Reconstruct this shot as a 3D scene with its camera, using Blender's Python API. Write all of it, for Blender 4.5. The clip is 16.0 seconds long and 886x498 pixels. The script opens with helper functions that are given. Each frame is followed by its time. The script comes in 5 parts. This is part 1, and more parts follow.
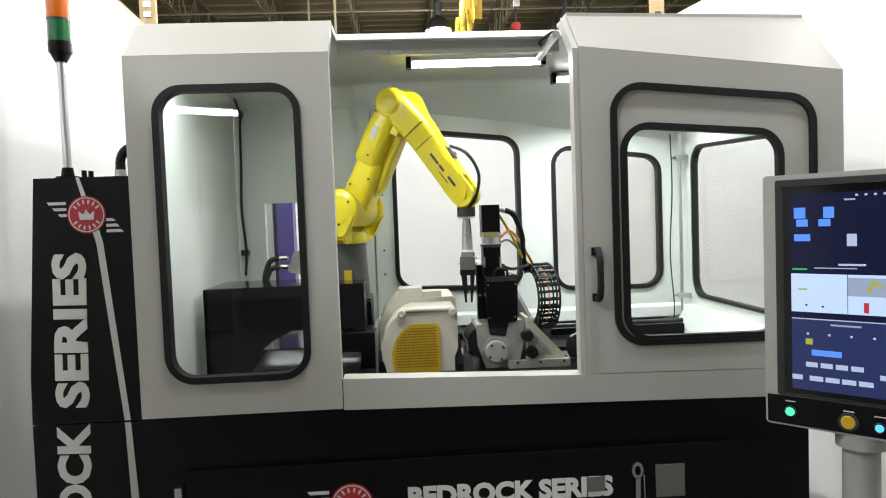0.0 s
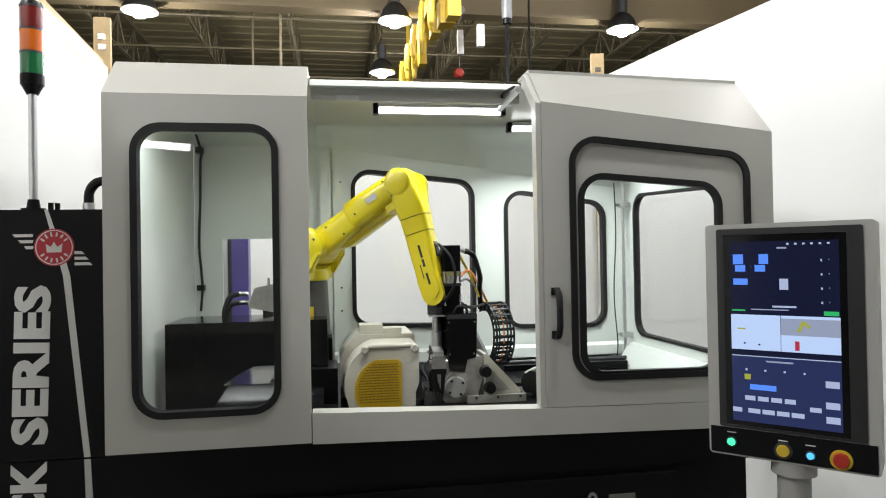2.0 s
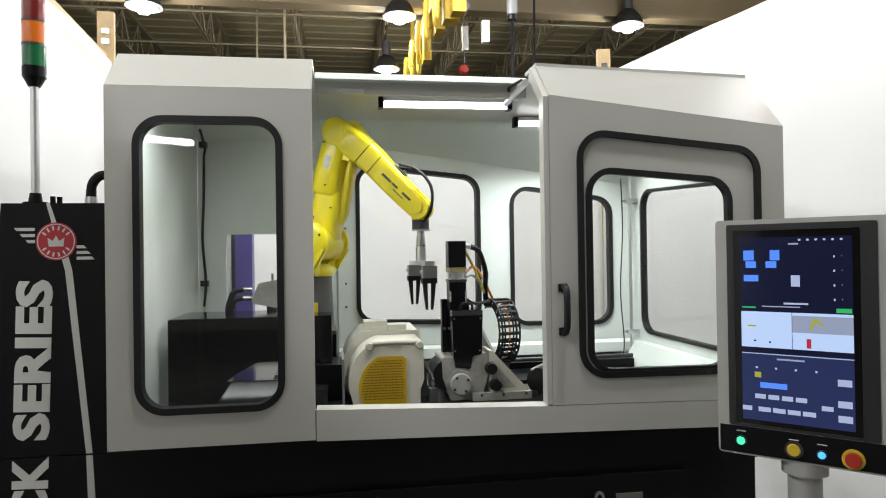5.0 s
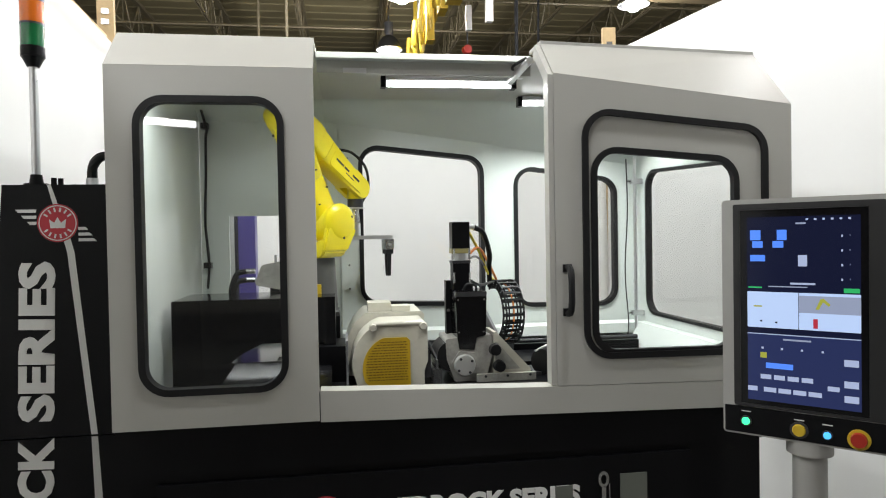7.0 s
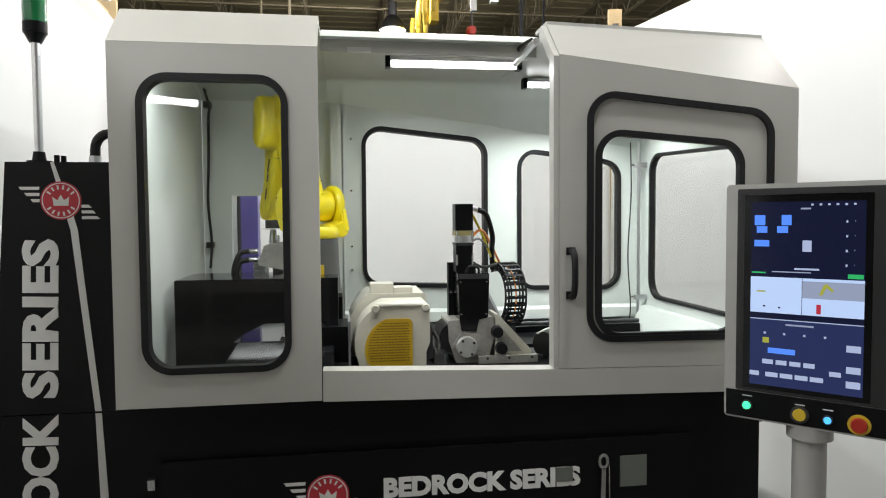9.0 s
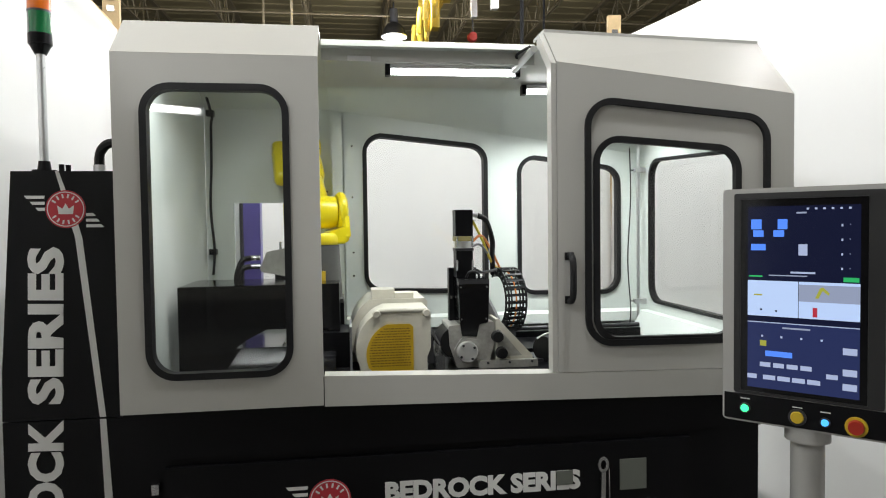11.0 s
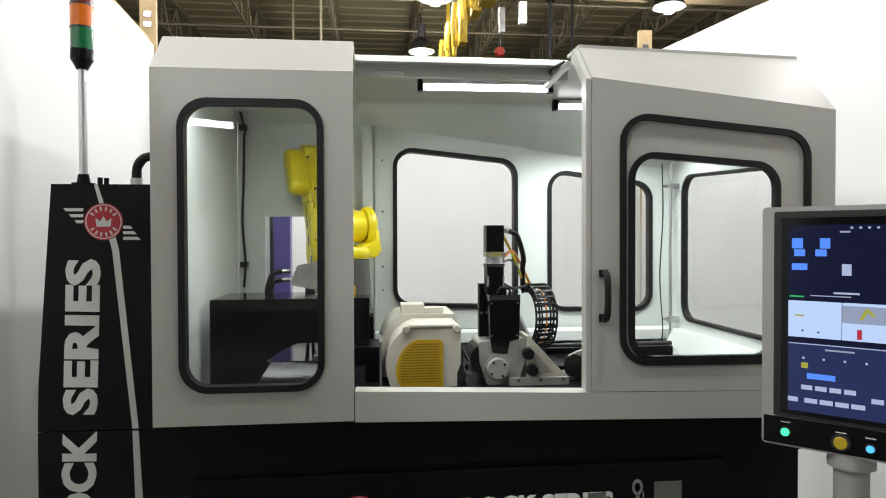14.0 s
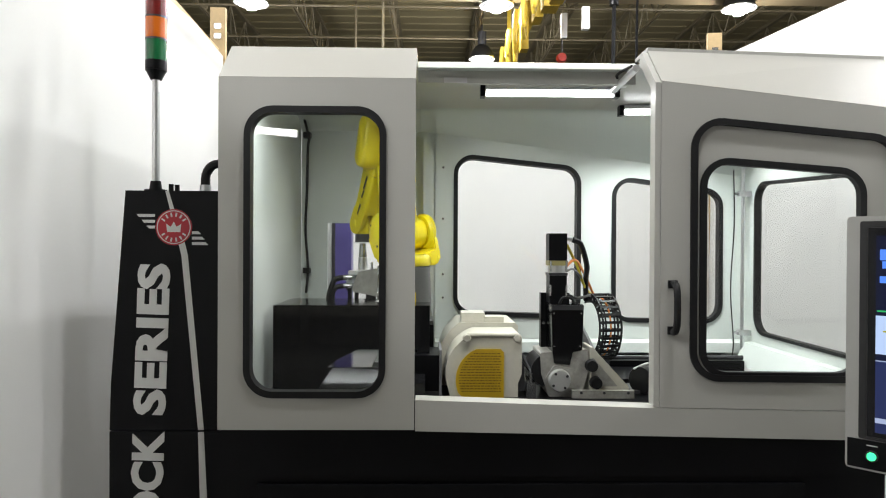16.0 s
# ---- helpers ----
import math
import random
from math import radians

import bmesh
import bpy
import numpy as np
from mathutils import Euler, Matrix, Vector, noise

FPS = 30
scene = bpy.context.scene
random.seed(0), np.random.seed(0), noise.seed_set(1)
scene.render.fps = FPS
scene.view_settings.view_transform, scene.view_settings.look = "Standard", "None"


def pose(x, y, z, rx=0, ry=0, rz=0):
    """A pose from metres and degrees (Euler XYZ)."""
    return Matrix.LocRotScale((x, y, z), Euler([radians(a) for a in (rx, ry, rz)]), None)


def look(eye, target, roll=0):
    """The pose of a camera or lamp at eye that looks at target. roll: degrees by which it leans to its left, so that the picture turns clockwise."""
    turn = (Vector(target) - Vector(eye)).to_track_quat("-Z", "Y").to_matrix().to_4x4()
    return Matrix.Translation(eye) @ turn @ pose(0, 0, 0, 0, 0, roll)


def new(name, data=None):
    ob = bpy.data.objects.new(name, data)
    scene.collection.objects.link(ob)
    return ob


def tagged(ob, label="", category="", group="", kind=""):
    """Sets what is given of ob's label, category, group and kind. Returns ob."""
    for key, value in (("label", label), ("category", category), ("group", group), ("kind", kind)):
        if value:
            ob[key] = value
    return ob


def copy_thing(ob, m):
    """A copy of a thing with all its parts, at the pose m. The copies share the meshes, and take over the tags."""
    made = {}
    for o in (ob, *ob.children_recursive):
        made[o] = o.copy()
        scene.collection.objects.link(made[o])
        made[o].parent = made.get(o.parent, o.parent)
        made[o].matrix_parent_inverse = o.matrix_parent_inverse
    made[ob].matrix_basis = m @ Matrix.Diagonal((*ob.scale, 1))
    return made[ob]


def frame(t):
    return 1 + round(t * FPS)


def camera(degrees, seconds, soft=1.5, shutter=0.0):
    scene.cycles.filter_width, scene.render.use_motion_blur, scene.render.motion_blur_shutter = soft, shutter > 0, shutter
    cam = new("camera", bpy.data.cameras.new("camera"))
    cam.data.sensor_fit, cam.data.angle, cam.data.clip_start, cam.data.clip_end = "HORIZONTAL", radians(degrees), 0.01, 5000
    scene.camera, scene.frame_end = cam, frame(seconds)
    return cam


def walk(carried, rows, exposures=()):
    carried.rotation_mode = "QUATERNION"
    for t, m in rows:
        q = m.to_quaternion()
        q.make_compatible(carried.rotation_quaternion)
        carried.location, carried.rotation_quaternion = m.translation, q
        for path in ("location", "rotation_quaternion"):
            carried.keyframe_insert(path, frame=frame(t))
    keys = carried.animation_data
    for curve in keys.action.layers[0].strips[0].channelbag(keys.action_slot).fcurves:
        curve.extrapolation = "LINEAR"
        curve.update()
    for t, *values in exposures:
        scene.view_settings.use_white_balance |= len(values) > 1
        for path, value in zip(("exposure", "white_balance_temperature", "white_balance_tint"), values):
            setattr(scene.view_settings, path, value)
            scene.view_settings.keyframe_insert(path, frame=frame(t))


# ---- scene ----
cam = camera(67.4, 16.0, soft=1.1)
PATH = [
    (0, (-0.13, 0.041, 1.493), (-0.015, 2.036, 1.405), -2.1),
    (0.5, (-0.219, -0.013, 1.487), (0.004, 1.973, 1.418), -2.4),
    (1, (-0.248, -0.035, 1.496), (0.051, 1.942, 1.454), -1.7),
    (1.5, (-0.254, -0.042, 1.498), (0.057, 1.934, 1.495), -1.0),
    (2, (-0.249, -0.043, 1.5), (0.069, 1.932, 1.522), -1.0),
    (2.5, (-0.247, -0.042, 1.498), (0.069, 1.933, 1.538), -0.9),
    (3, (-0.246, -0.041, 1.496), (0.068, 1.934, 1.542), -1.1),
    (3.5, (-0.249, -0.041, 1.498), (0.062, 1.934, 1.542), -0.9),
    (4, (-0.251, -0.028, 1.497), (0.062, 1.947, 1.534), -0.7),
    (6.5, (-0.252, -0.008, 1.489), (0.044, 1.97, 1.464), -1.1),
    (7, (-0.249, -0.001, 1.488), (0.046, 1.977, 1.45), -1.0),
    (7.5, (-0.249, 0.001, 1.485), (0.052, 1.978, 1.433), -0.7),
    (8, (-0.25, 0.003, 1.486), (0.051, 1.979, 1.418), -0.7),
    (8.5, (-0.255, 0.005, 1.486), (0.044, 1.981, 1.405), -0.7),
    (9, (-0.255, 0.003, 1.485), (0.035, 1.979, 1.395), -0.4),
    (11.5, (-0.247, -0.026, 1.487), (0.034, 1.953, 1.419), -0.8),
    (12, (-0.247, -0.029, 1.487), (0.038, 1.95, 1.424), -0.8),
    (12.5, (-0.246, -0.03, 1.489), (0.04, 1.949, 1.43), -0.5),
    (13, (-0.249, -0.023, 1.492), (0.039, 1.955, 1.431), -0.4),
    (13.5, (-0.247, -0.013, 1.492), (0.036, 1.966, 1.435), -0.6),
    (14, (-0.274, -0.004, 1.494), (-0.062, 1.985, 1.461), -0.2),
    (14.5, (-0.292, 0.013, 1.494), (-0.245, 2.013, 1.49), 0.1),
    (15, (-0.293, 0.026, 1.495), (-0.285, 2.026, 1.498), 0.3),
    (15.5, (-0.288, 0.028, 1.492), (-0.295, 2.028, 1.492), 0.4),
    (16, (-0.284, 0.024, 1.495), (-0.246, 2.024, 1.484), 0.3),
]
walk(cam, [(t, look(eye, target, roll)) for t, eye, target, roll in PATH], [(0, 0.22), (0.5, 0.1), (1.0, 0.0), (13.5, 0.0), (14.5, 0.05), (16.0, 0.05)])

# ---- world and light ----
world = bpy.data.worlds.new("hall_air")
scene.world = world
world.use_nodes = True
world.node_tree.nodes["Background"].inputs[0].default_value = (1.0, 0.96, 0.88, 1)
world.node_tree.nodes["Background"].inputs[1].default_value = 0.08

BAY_Z = 4.72
# the last, lone bay at y -1.25 is unseen, added to brighten the west sheet
BAYS = [(0.59, 11.5)] + [(x, y) for y in (8.95, 6.4, 3.85, 1.3) for x in (-2.69, 0.59, 3.87)] + [(-2.69, -1.25)]
BAY_WATT = 198.0


def bay_light(x, y):
    d = bpy.data.lights.new("bay_light", "POINT")
    d.shadow_soft_size, d.energy, d.color = 0.16, BAY_WATT, (0.97, 0.985, 1.0)
    o = new("bay_light", d)
    o.matrix_world = pose(x, y, BAY_Z - 0.17)


for bx, by in BAYS:
    bay_light(bx, by)


# ---- materials ----
def mat(name, color, rough=0.5, metal=0.0, vary=0.06, scale=6.0, bump=0.0, bscale=60.0, coat=0.0, spec=0.5, emit=None, power=0.0, per_object=0.0):
    """A principled material with large stains and fine grain on colour and roughness."""
    m = bpy.data.materials.new(name)
    m.use_nodes = True
    nt = m.node_tree
    bsdf = nt.nodes["Principled BSDF"]
    bsdf.inputs["Roughness"].default_value = rough
    bsdf.inputs["Metallic"].default_value = metal
    bsdf.inputs["Specular IOR Level"].default_value = spec
    bsdf.inputs["Coat Weight"].default_value = coat
    bsdf.inputs["Coat Roughness"].default_value = 0.15
    tc = nt.nodes.new("ShaderNodeTexCoord")
    n1 = nt.nodes.new("ShaderNodeTexNoise")
    n1.inputs["Scale"].default_value, n1.inputs["Detail"].default_value = scale, 6
    n2 = nt.nodes.new("ShaderNodeTexNoise")
    n2.inputs["Scale"].default_value, n2.inputs["Detail"].default_value = bscale, 4
    nt.links.new(tc.outputs["Object"], n1.inputs["Vector"])
    nt.links.new(tc.outputs["Object"], n2.inputs["Vector"])
    mix = nt.nodes.new("ShaderNodeMix")
    mix.data_type = "RGBA"
    lo = [max(0, c * (1 - vary * 2.2)) for c in color]
    hi = [min(1, c * (1 + vary)) for c in color]
    mix.inputs[6].default_value, mix.inputs[7].default_value = (*lo, 1), (*hi, 1)
    add = nt.nodes.new("ShaderNodeMath")
    add.operation = "MULTIPLY_ADD"
    nt.links.new(n2.outputs["Fac"], add.inputs[0])
    add.inputs[1].default_value = 0.35
    sub = nt.nodes.new("ShaderNodeMath")
    sub.operation = "MULTIPLY"
    sub.inputs[1].default_value = 0.75
    nt.links.new(n1.outputs["Fac"], sub.inputs[0])
    nt.links.new(sub.outputs[0], add.inputs[2])
    nt.links.new(add.outputs[0], mix.inputs[0])
    nt.links.new(mix.outputs[2], bsdf.inputs["Base Color"])
    rr = nt.nodes.new("ShaderNodeMapRange")
    rr.inputs["To Min"].default_value, rr.inputs["To Max"].default_value = max(0.02, rough * 0.8), min(1, rough * 1.2)
    nt.links.new(n1.outputs["Fac"], rr.inputs["Value"])
    nt.links.new(rr.outputs[0], bsdf.inputs["Roughness"])
    if bump:
        b = nt.nodes.new("ShaderNodeBump")
        b.inputs["Strength"].default_value, b.inputs["Distance"].default_value = bump, 0.002
        nt.links.new(n2.outputs["Fac"], b.inputs["Height"])
        nt.links.new(b.outputs[0], bsdf.inputs["Normal"])
    if emit:
        bsdf.inputs["Emission Color"].default_value = (*emit, 1)
        bsdf.inputs["Emission Strength"].default_value = power
    return m


def glass(name, tint, rough=0.0, mirror=0.08):
    """A thin pane: clear, with a weak mirror that grows at a slant."""
    m = bpy.data.materials.new(name)
    m.use_nodes = True
    nt = m.node_tree
    out = nt.nodes["Material Output"]
    tr = nt.nodes.new("ShaderNodeBsdfTransparent")
    tr.inputs[0].default_value = (*tint, 1)
    gl = nt.nodes.new("ShaderNodeBsdfGlossy")
    gl.inputs["Roughness"].default_value = rough
    lw = nt.nodes.new("ShaderNodeLayerWeight")
    lw.inputs["Blend"].default_value = 0.5
    pw = nt.nodes.new("ShaderNodeMath")
    pw.operation, pw.inputs[1].default_value = "POWER", 5.0
    nt.links.new(lw.outputs["Facing"], pw.inputs[0])
    fr = nt.nodes.new("ShaderNodeMath")
    fr.operation, fr.inputs[1].default_value, fr.inputs[2].default_value = "MULTIPLY_ADD", 0.6, mirror * 0.5
    nt.links.new(pw.outputs[0], fr.inputs[0])
    mx = nt.nodes.new("ShaderNodeMixShader")
    nt.links.new(fr.outputs[0], mx.inputs[0])
    nt.links.new(tr.outputs[0], mx.inputs[1])
    nt.links.new(gl.outputs[0], mx.inputs[2])
    nt.links.new(mx.outputs[0], out.inputs[0])
    return m


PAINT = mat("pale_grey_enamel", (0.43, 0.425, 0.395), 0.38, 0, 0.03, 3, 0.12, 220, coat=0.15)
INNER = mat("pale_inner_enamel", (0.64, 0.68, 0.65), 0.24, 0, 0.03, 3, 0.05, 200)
RUBBER = mat("black_rubber", (0.008, 0.008, 0.009), 0.55, 0, 0.15, 20, 0.2, 150, spec=0.3)
BLACK = mat("black_enamel", (0.005, 0.005, 0.006), 0.34, 0, 0.25, 4, 0.12, 160, spec=0.16)
GLOSSY = mat("glossy_black_sheet", (0.005, 0.005, 0.006), 0.12, 0, 0.25, 5, 0.03, 120, spec=0.35)
DARK = mat("dark_grey_metal", (0.05, 0.05, 0.055), 0.4, 0.3, 0.2, 12, 0.2, 150)
GREY = mat("grey_casting", (0.22, 0.22, 0.23), 0.45, 0.2, 0.15, 12, 0.3, 120)
STEEL = mat("machined_steel", (0.55, 0.55, 0.56), 0.25, 0.95, 0.12, 25, 0.15, 300)
ALU = mat("brushed_aluminium", (0.7, 0.7, 0.71), 0.3, 0.9, 0.08, 20, 0.1, 250)
CREAM = mat("cream_enamel_casting", (0.60, 0.575, 0.49), 0.33, 0, 0.1, 8, 0.35, 70, coat=0.15)
YELLOW = mat("robot_yellow_paint", (0.80, 0.66, 0.012), 0.3, 0, 0.04, 6, 0.08, 160, coat=0.3)
CRANE = mat("crane_yellow_paint", (0.46, 0.31, 0.02), 0.5, 0, 0.2, 5, 0.1, 60)
PLATE = mat("ochre_plate", (0.66, 0.42, 0.02), 0.45, 0, 0.12, 20, 0.1, 150)
FADED = mat("faded_print", (0.24, 0.14, 0.015), 0.6)
INK = mat("dark_print", (0.05, 0.04, 0.03), 0.6)
WHITE = mat("white_print", (0.72, 0.72, 0.7), 0.5, 0, 0.05, 10)
RED = mat("red_print", (0.5, 0.025, 0.04), 0.5, 0, 0.08, 10)
SHEET = mat("white_backdrop_sheet", (0.9, 0.9, 0.89), 0.75, 0, 0.02, 1.2, 0.3, 8)
WOOD = mat("pine_stud", (0.58, 0.42, 0.22), 0.65, 0, 0.18, 9, 0.3, 60)
DECK = mat("cream_roof_deck", (0.235, 0.195, 0.105), 0.6, 0, 0.12, 0.8, 0.1, 20)
JOIST = mat("brown_joist_steel", (0.17, 0.138, 0.082), 0.6, 0, 0.15, 3, 0.1, 30)
GIRDER = mat("brown_girder", (0.13, 0.096, 0.05), 0.6, 0, 0.15, 2, 0.1, 30)
CONCRETE = mat("grey_concrete", (0.15, 0.147, 0.138), 0.6, 0, 0.12, 1.5, 0.3, 40)
HALLWALL = mat("hall_wall_paint", (0.34, 0.32, 0.28), 0.7, 0, 0.1, 0.6, 0.1, 20)
BLUE = mat("violet_blue_plastic", (0.10, 0.08, 0.32), 0.35, 0, 0.1, 8)
PANE = glass("clear_pane", (0.985, 0.99, 0.988))
WORKLIGHT = mat("work_light_tube", (1, 1, 1), 0.4, emit=(1.0, 1.0, 0.98), power=26)
LED = mat("led_tube", (1, 1, 1), 0.4, emit=(0.97, 1.0, 1.0), power=6)
BULB = mat("bay_bulb", (1, 1, 1), 0.4, emit=(1, 0.98, 0.93), power=60)
REFLECT = mat("bay_reflector", (0.008, 0.008, 0.009), 0.5)
LAMP_RED = mat("red_lens", (0.16, 0.012, 0.01), 0.25, coat=0.5)
LAMP_AMBER = mat("amber_lens", (0.5, 0.11, 0.008), 0.25, coat=0.5, emit=(1, 0.22, 0.01), power=0.12)
LAMP_GREEN = mat("green_lens", (0.006, 0.13, 0.04), 0.25, coat=0.5)
GLOW_GREEN = mat("green_lit_button", (0.05, 0.7, 0.25), 0.3, emit=(0.05, 1, 0.35), power=1.5)
GLOW_BLUE = mat("blue_lit_button", (0.1, 0.4, 0.8), 0.3, emit=(0.06, 0.45, 1), power=1.1)
BTN_YELLOW = mat("yellow_button", (0.55, 0.38, 0.025), 0.35)
BTN_RED = mat("red_button", (0.38, 0.025, 0.015), 0.35)
CARD = mat("grey_card", (0.13, 0.14, 0.12), 0.5)
SATIN = mat("satin_steel", (0.58, 0.58, 0.56), 0.42, 0.45, 0.1, 25, 0.1, 250)
OILY = mat("oily_grey_casting", (0.43, 0.42, 0.385), 0.32, 0.25, 0.36, 16, 0.35, 90, coat=0.2)
PLATE_WHITE = mat("rating_plate", (0.62, 0.62, 0.6), 0.4)
ROBOT_GREY = mat("robot_base_grey", (0.085, 0.085, 0.082), 0.45, 0, 0.1, 10, 0.2, 120)
BEZEL = mat("dark_bezel_plastic", (0.02, 0.02, 0.021), 0.35, 0, 0.1, 10, 0.05, 150)
KHAKI = mat("khaki_flange", (0.33, 0.29, 0.12), 0.45)
ORANGE = mat("orange_cable", (0.7, 0.2, 0.02), 0.45)
CABLE_Y = mat("yellow_cable", (0.75, 0.6, 0.03), 0.45)


def screen_mat(name, color, power):
    return mat(name, [c * 0.2 for c in color], 0.15, 0, 0.05, 30, spec=0.2, emit=color, power=power)


SCR_BG = screen_mat("screen_navy", (0.007, 0.009, 0.028), 1.0)
SCR_LOW = screen_mat("screen_blue_black", (0.02, 0.028, 0.09), 1.0)
SCR_PALE = screen_mat("screen_pale", (0.45, 0.58, 0.85), 1.0)
SCR_GREY = screen_mat("screen_grey", (0.26, 0.3, 0.42), 1.0)
SCR_BLUE = screen_mat("screen_blue", (0.09, 0.25, 0.9), 1.0)
SCR_WHITE = screen_mat("screen_white", (0.36, 0.42, 0.6), 1.0)
SCR_YEL = screen_mat("screen_yellow", (0.33, 0.34, 0.05), 1.0)
SCR_RED = screen_mat("screen_red", (0.4, 0.03, 0.05), 1.0)
SCR_GREEN = screen_mat("screen_green", (0.03, 0.4, 0.12), 1.0)


# the sheets let some light through
nt = SHEET.node_tree
thru = nt.nodes.new("ShaderNodeBsdfTranslucent")
thru.inputs[0].default_value = (0.94, 0.94, 0.93, 1)
both = nt.nodes.new("ShaderNodeMixShader")
both.inputs[0].default_value = 0.55
nt.links.new(nt.nodes["Principled BSDF"].outputs[0], both.inputs[1])
nt.links.new(thru.outputs[0], both.inputs[2])
nt.links.new(both.outputs[0], nt.nodes["Material Output"].inputs[0])

# ---- mesh helpers ----
def part(name, bm, material, parent=None, label="", smooth=False, bevel=0.0, m=None):
    """Links a bmesh as one mesh object, under parent where given."""
    if bevel:
        bmesh.ops.bevel(bm, geom=[e for e in bm.edges if e.is_manifold and e.calc_face_angle(0) > 0.5], offset=bevel, segments=2, affect="EDGES", clamp_overlap=True)
    bmesh.ops.recalc_face_normals(bm, faces=bm.faces)
    me = bpy.data.meshes.new(name)
    bm.to_mesh(me)
    bm.free()
    me.materials.append(material)
    if smooth:
        me.shade_smooth()
        me.set_sharp_from_angle(angle=radians(38))
    ob = new(name, me)
    if parent is not None:
        ob.parent = parent
    if m is not None:
        ob.matrix_local = m
    if label:
        tagged(ob, label)
    return ob


def thing(name, label, category, m=None, group="", kind=""):
    e = new(name)
    e.empty_display_size = 0.05
    if m is not None:
        e.matrix_world = m
    return tagged(e, label, category, group, kind)


def box(x0, x1, y0, y1, z0, z1, bm=None):
    bm = bm or bmesh.new()
    vs = [bm.verts.new((x, y, z)) for z in (z0, z1) for y in (y0, y1) for x in (x0, x1)]
    for f in ((0, 2, 3, 1), (4, 5, 7, 6), (0, 1, 5, 4), (2, 6, 7, 3), (0, 4, 6, 2), (1, 3, 7, 5)):
        bm.faces.new([vs[i] for i in f])
    return bm


def hull(points, bm=None):
    bm = bm or bmesh.new()
    vs = [bm.verts.new(p) for p in points]
    r = bmesh.ops.convex_hull(bm, input=vs)
    junk = list({v for v in r["geom_interior"] if isinstance(v, bmesh.types.BMVert)})
    if junk:
        bmesh.ops.delete(bm, geom=junk, context="VERTS")
    return bm


def disc_pts(c, axis, r, n=20, squash=1.0):
    """A ring of points round c, at right angles to axis."""
    a = Vector(axis).normalized()
    u = a.orthogonal().normalized()
    if abs(a.z) < 0.9:
        u = a.cross(Vector((0, 0, 1))).normalized()
    w = a.cross(u)
    return [Vector(c) + u * r * math.cos(k * math.tau / n) + w * r * squash * math.sin(k * math.tau / n) for k in range(n)]


def rod(p, q, r, r2=None, n=20, bm=None):
    ax = Vector(q) - Vector(p)
    return hull(disc_pts(p, ax, r, n) + disc_pts(q, ax, r if r2 is None else r2, n), bm)


def prism(poly, axis, a, b, bm=None):
    """Extrudes a polygon of 2D points along axis from a to b."""
    bm = bm or bmesh.new()

    def at(p, d):
        return {"x": (d, p[0], p[1]), "y": (p[0], d, p[1]), "z": (p[0], p[1], d)}[axis]
    lo = [bm.verts.new(at(p, a)) for p in poly]
    hi = [bm.verts.new(at(p, b)) for p in poly]
    bm.faces.new(lo)
    bm.faces.new(list(reversed(hi)))
    n = len(poly)
    for i in range(n):
        bm.faces.new((lo[i], lo[(i + 1) % n], hi[(i + 1) % n], hi[i]))
    return bm


def rounded(poly, r, n=8):
    """A polygon with its corners rounded by r."""
    out = []
    k = len(poly)
    for i in range(k):
        p, a, b = Vector(poly[i]), Vector(poly[i - 1]), Vector(poly[(i + 1) % k])
        u, w = (a - p).normalized(), (b - p).normalized()
        half = math.acos(max(-1, min(1, u.dot(w)))) / 2
        d = r / math.tan(half)
        c = p + (u + w).normalized() * (r / math.sin(half))
        s, e = p + u * d - c, p + w * d - c
        ang = s.angle_signed(e) if s.length > 1e-9 else 0
        for j in range(n + 1):
            v = s.copy()
            v.rotate(Matrix.Rotation(-ang * j / n, 2))
            out.append(tuple(c + v))
    return out


def inset(poly, d):
    """A convex polygon drawn in by d on every side."""
    k = len(poly)
    area = sum(poly[i][0] * poly[(i + 1) % k][1] - poly[(i + 1) % k][0] * poly[i][1] for i in range(k))
    sg = 1 if area > 0 else -1
    out = []
    for i in range(k):
        p, a, b = Vector(poly[i]), Vector(poly[i - 1]), Vector(poly[(i + 1) % k])
        e1, e2 = (p - a).normalized(), (b - p).normalized()
        n1, n2 = Vector((-e1.y, e1.x)) * sg, Vector((-e2.y, e2.x)) * sg
        out.append(tuple(p + (n1 + n2) * (d / (1 + n1.dot(n2)))))
    return out


def plate(outer, holes, axis, a, b):
    """A sheet with openings: a polygon with polygons cut out of it, from a to b along axis."""
    bm = bmesh.new()

    def at(p, d):
        return {"x": (d, p[0], p[1]), "y": (p[0], d, p[1]), "z": (p[0], p[1], d)}[axis]
    loops = [outer, *holes]
    edges, rings = [], []
    for lp in loops:
        vs = [bm.verts.new(at(p, a)) for p in lp]
        rings.append(vs)
        edges += [bm.edges.new((vs[i], vs[(i + 1) % len(vs)])) for i in range(len(vs))]
    bmesh.ops.triangle_fill(bm, use_beauty=True, use_dissolve=False, edges=edges)
    front = list(bm.faces)
    twin = {}
    for vs, lp in zip(rings, loops):
        for v, p in zip(vs, lp):
            twin[v] = bm.verts.new(at(p, b))
    for f in front:
        bm.faces.new([twin[v] for v in reversed(f.verts)])
    for vs in rings:
        for i in range(len(vs)):
            p, q = vs[i], vs[(i + 1) % len(vs)]
            bm.faces.new((p, q, twin[q], twin[p]))
    return bm


def slab(pts, thick):
    """A sheet with four corners, thick along its normal."""
    a, b, c, d = [Vector(p) for p in pts]
    n = (b - a).cross(d - a).normalized() * thick
    return hull([a, b, c, d, a + n, b + n, c + n, d + n])


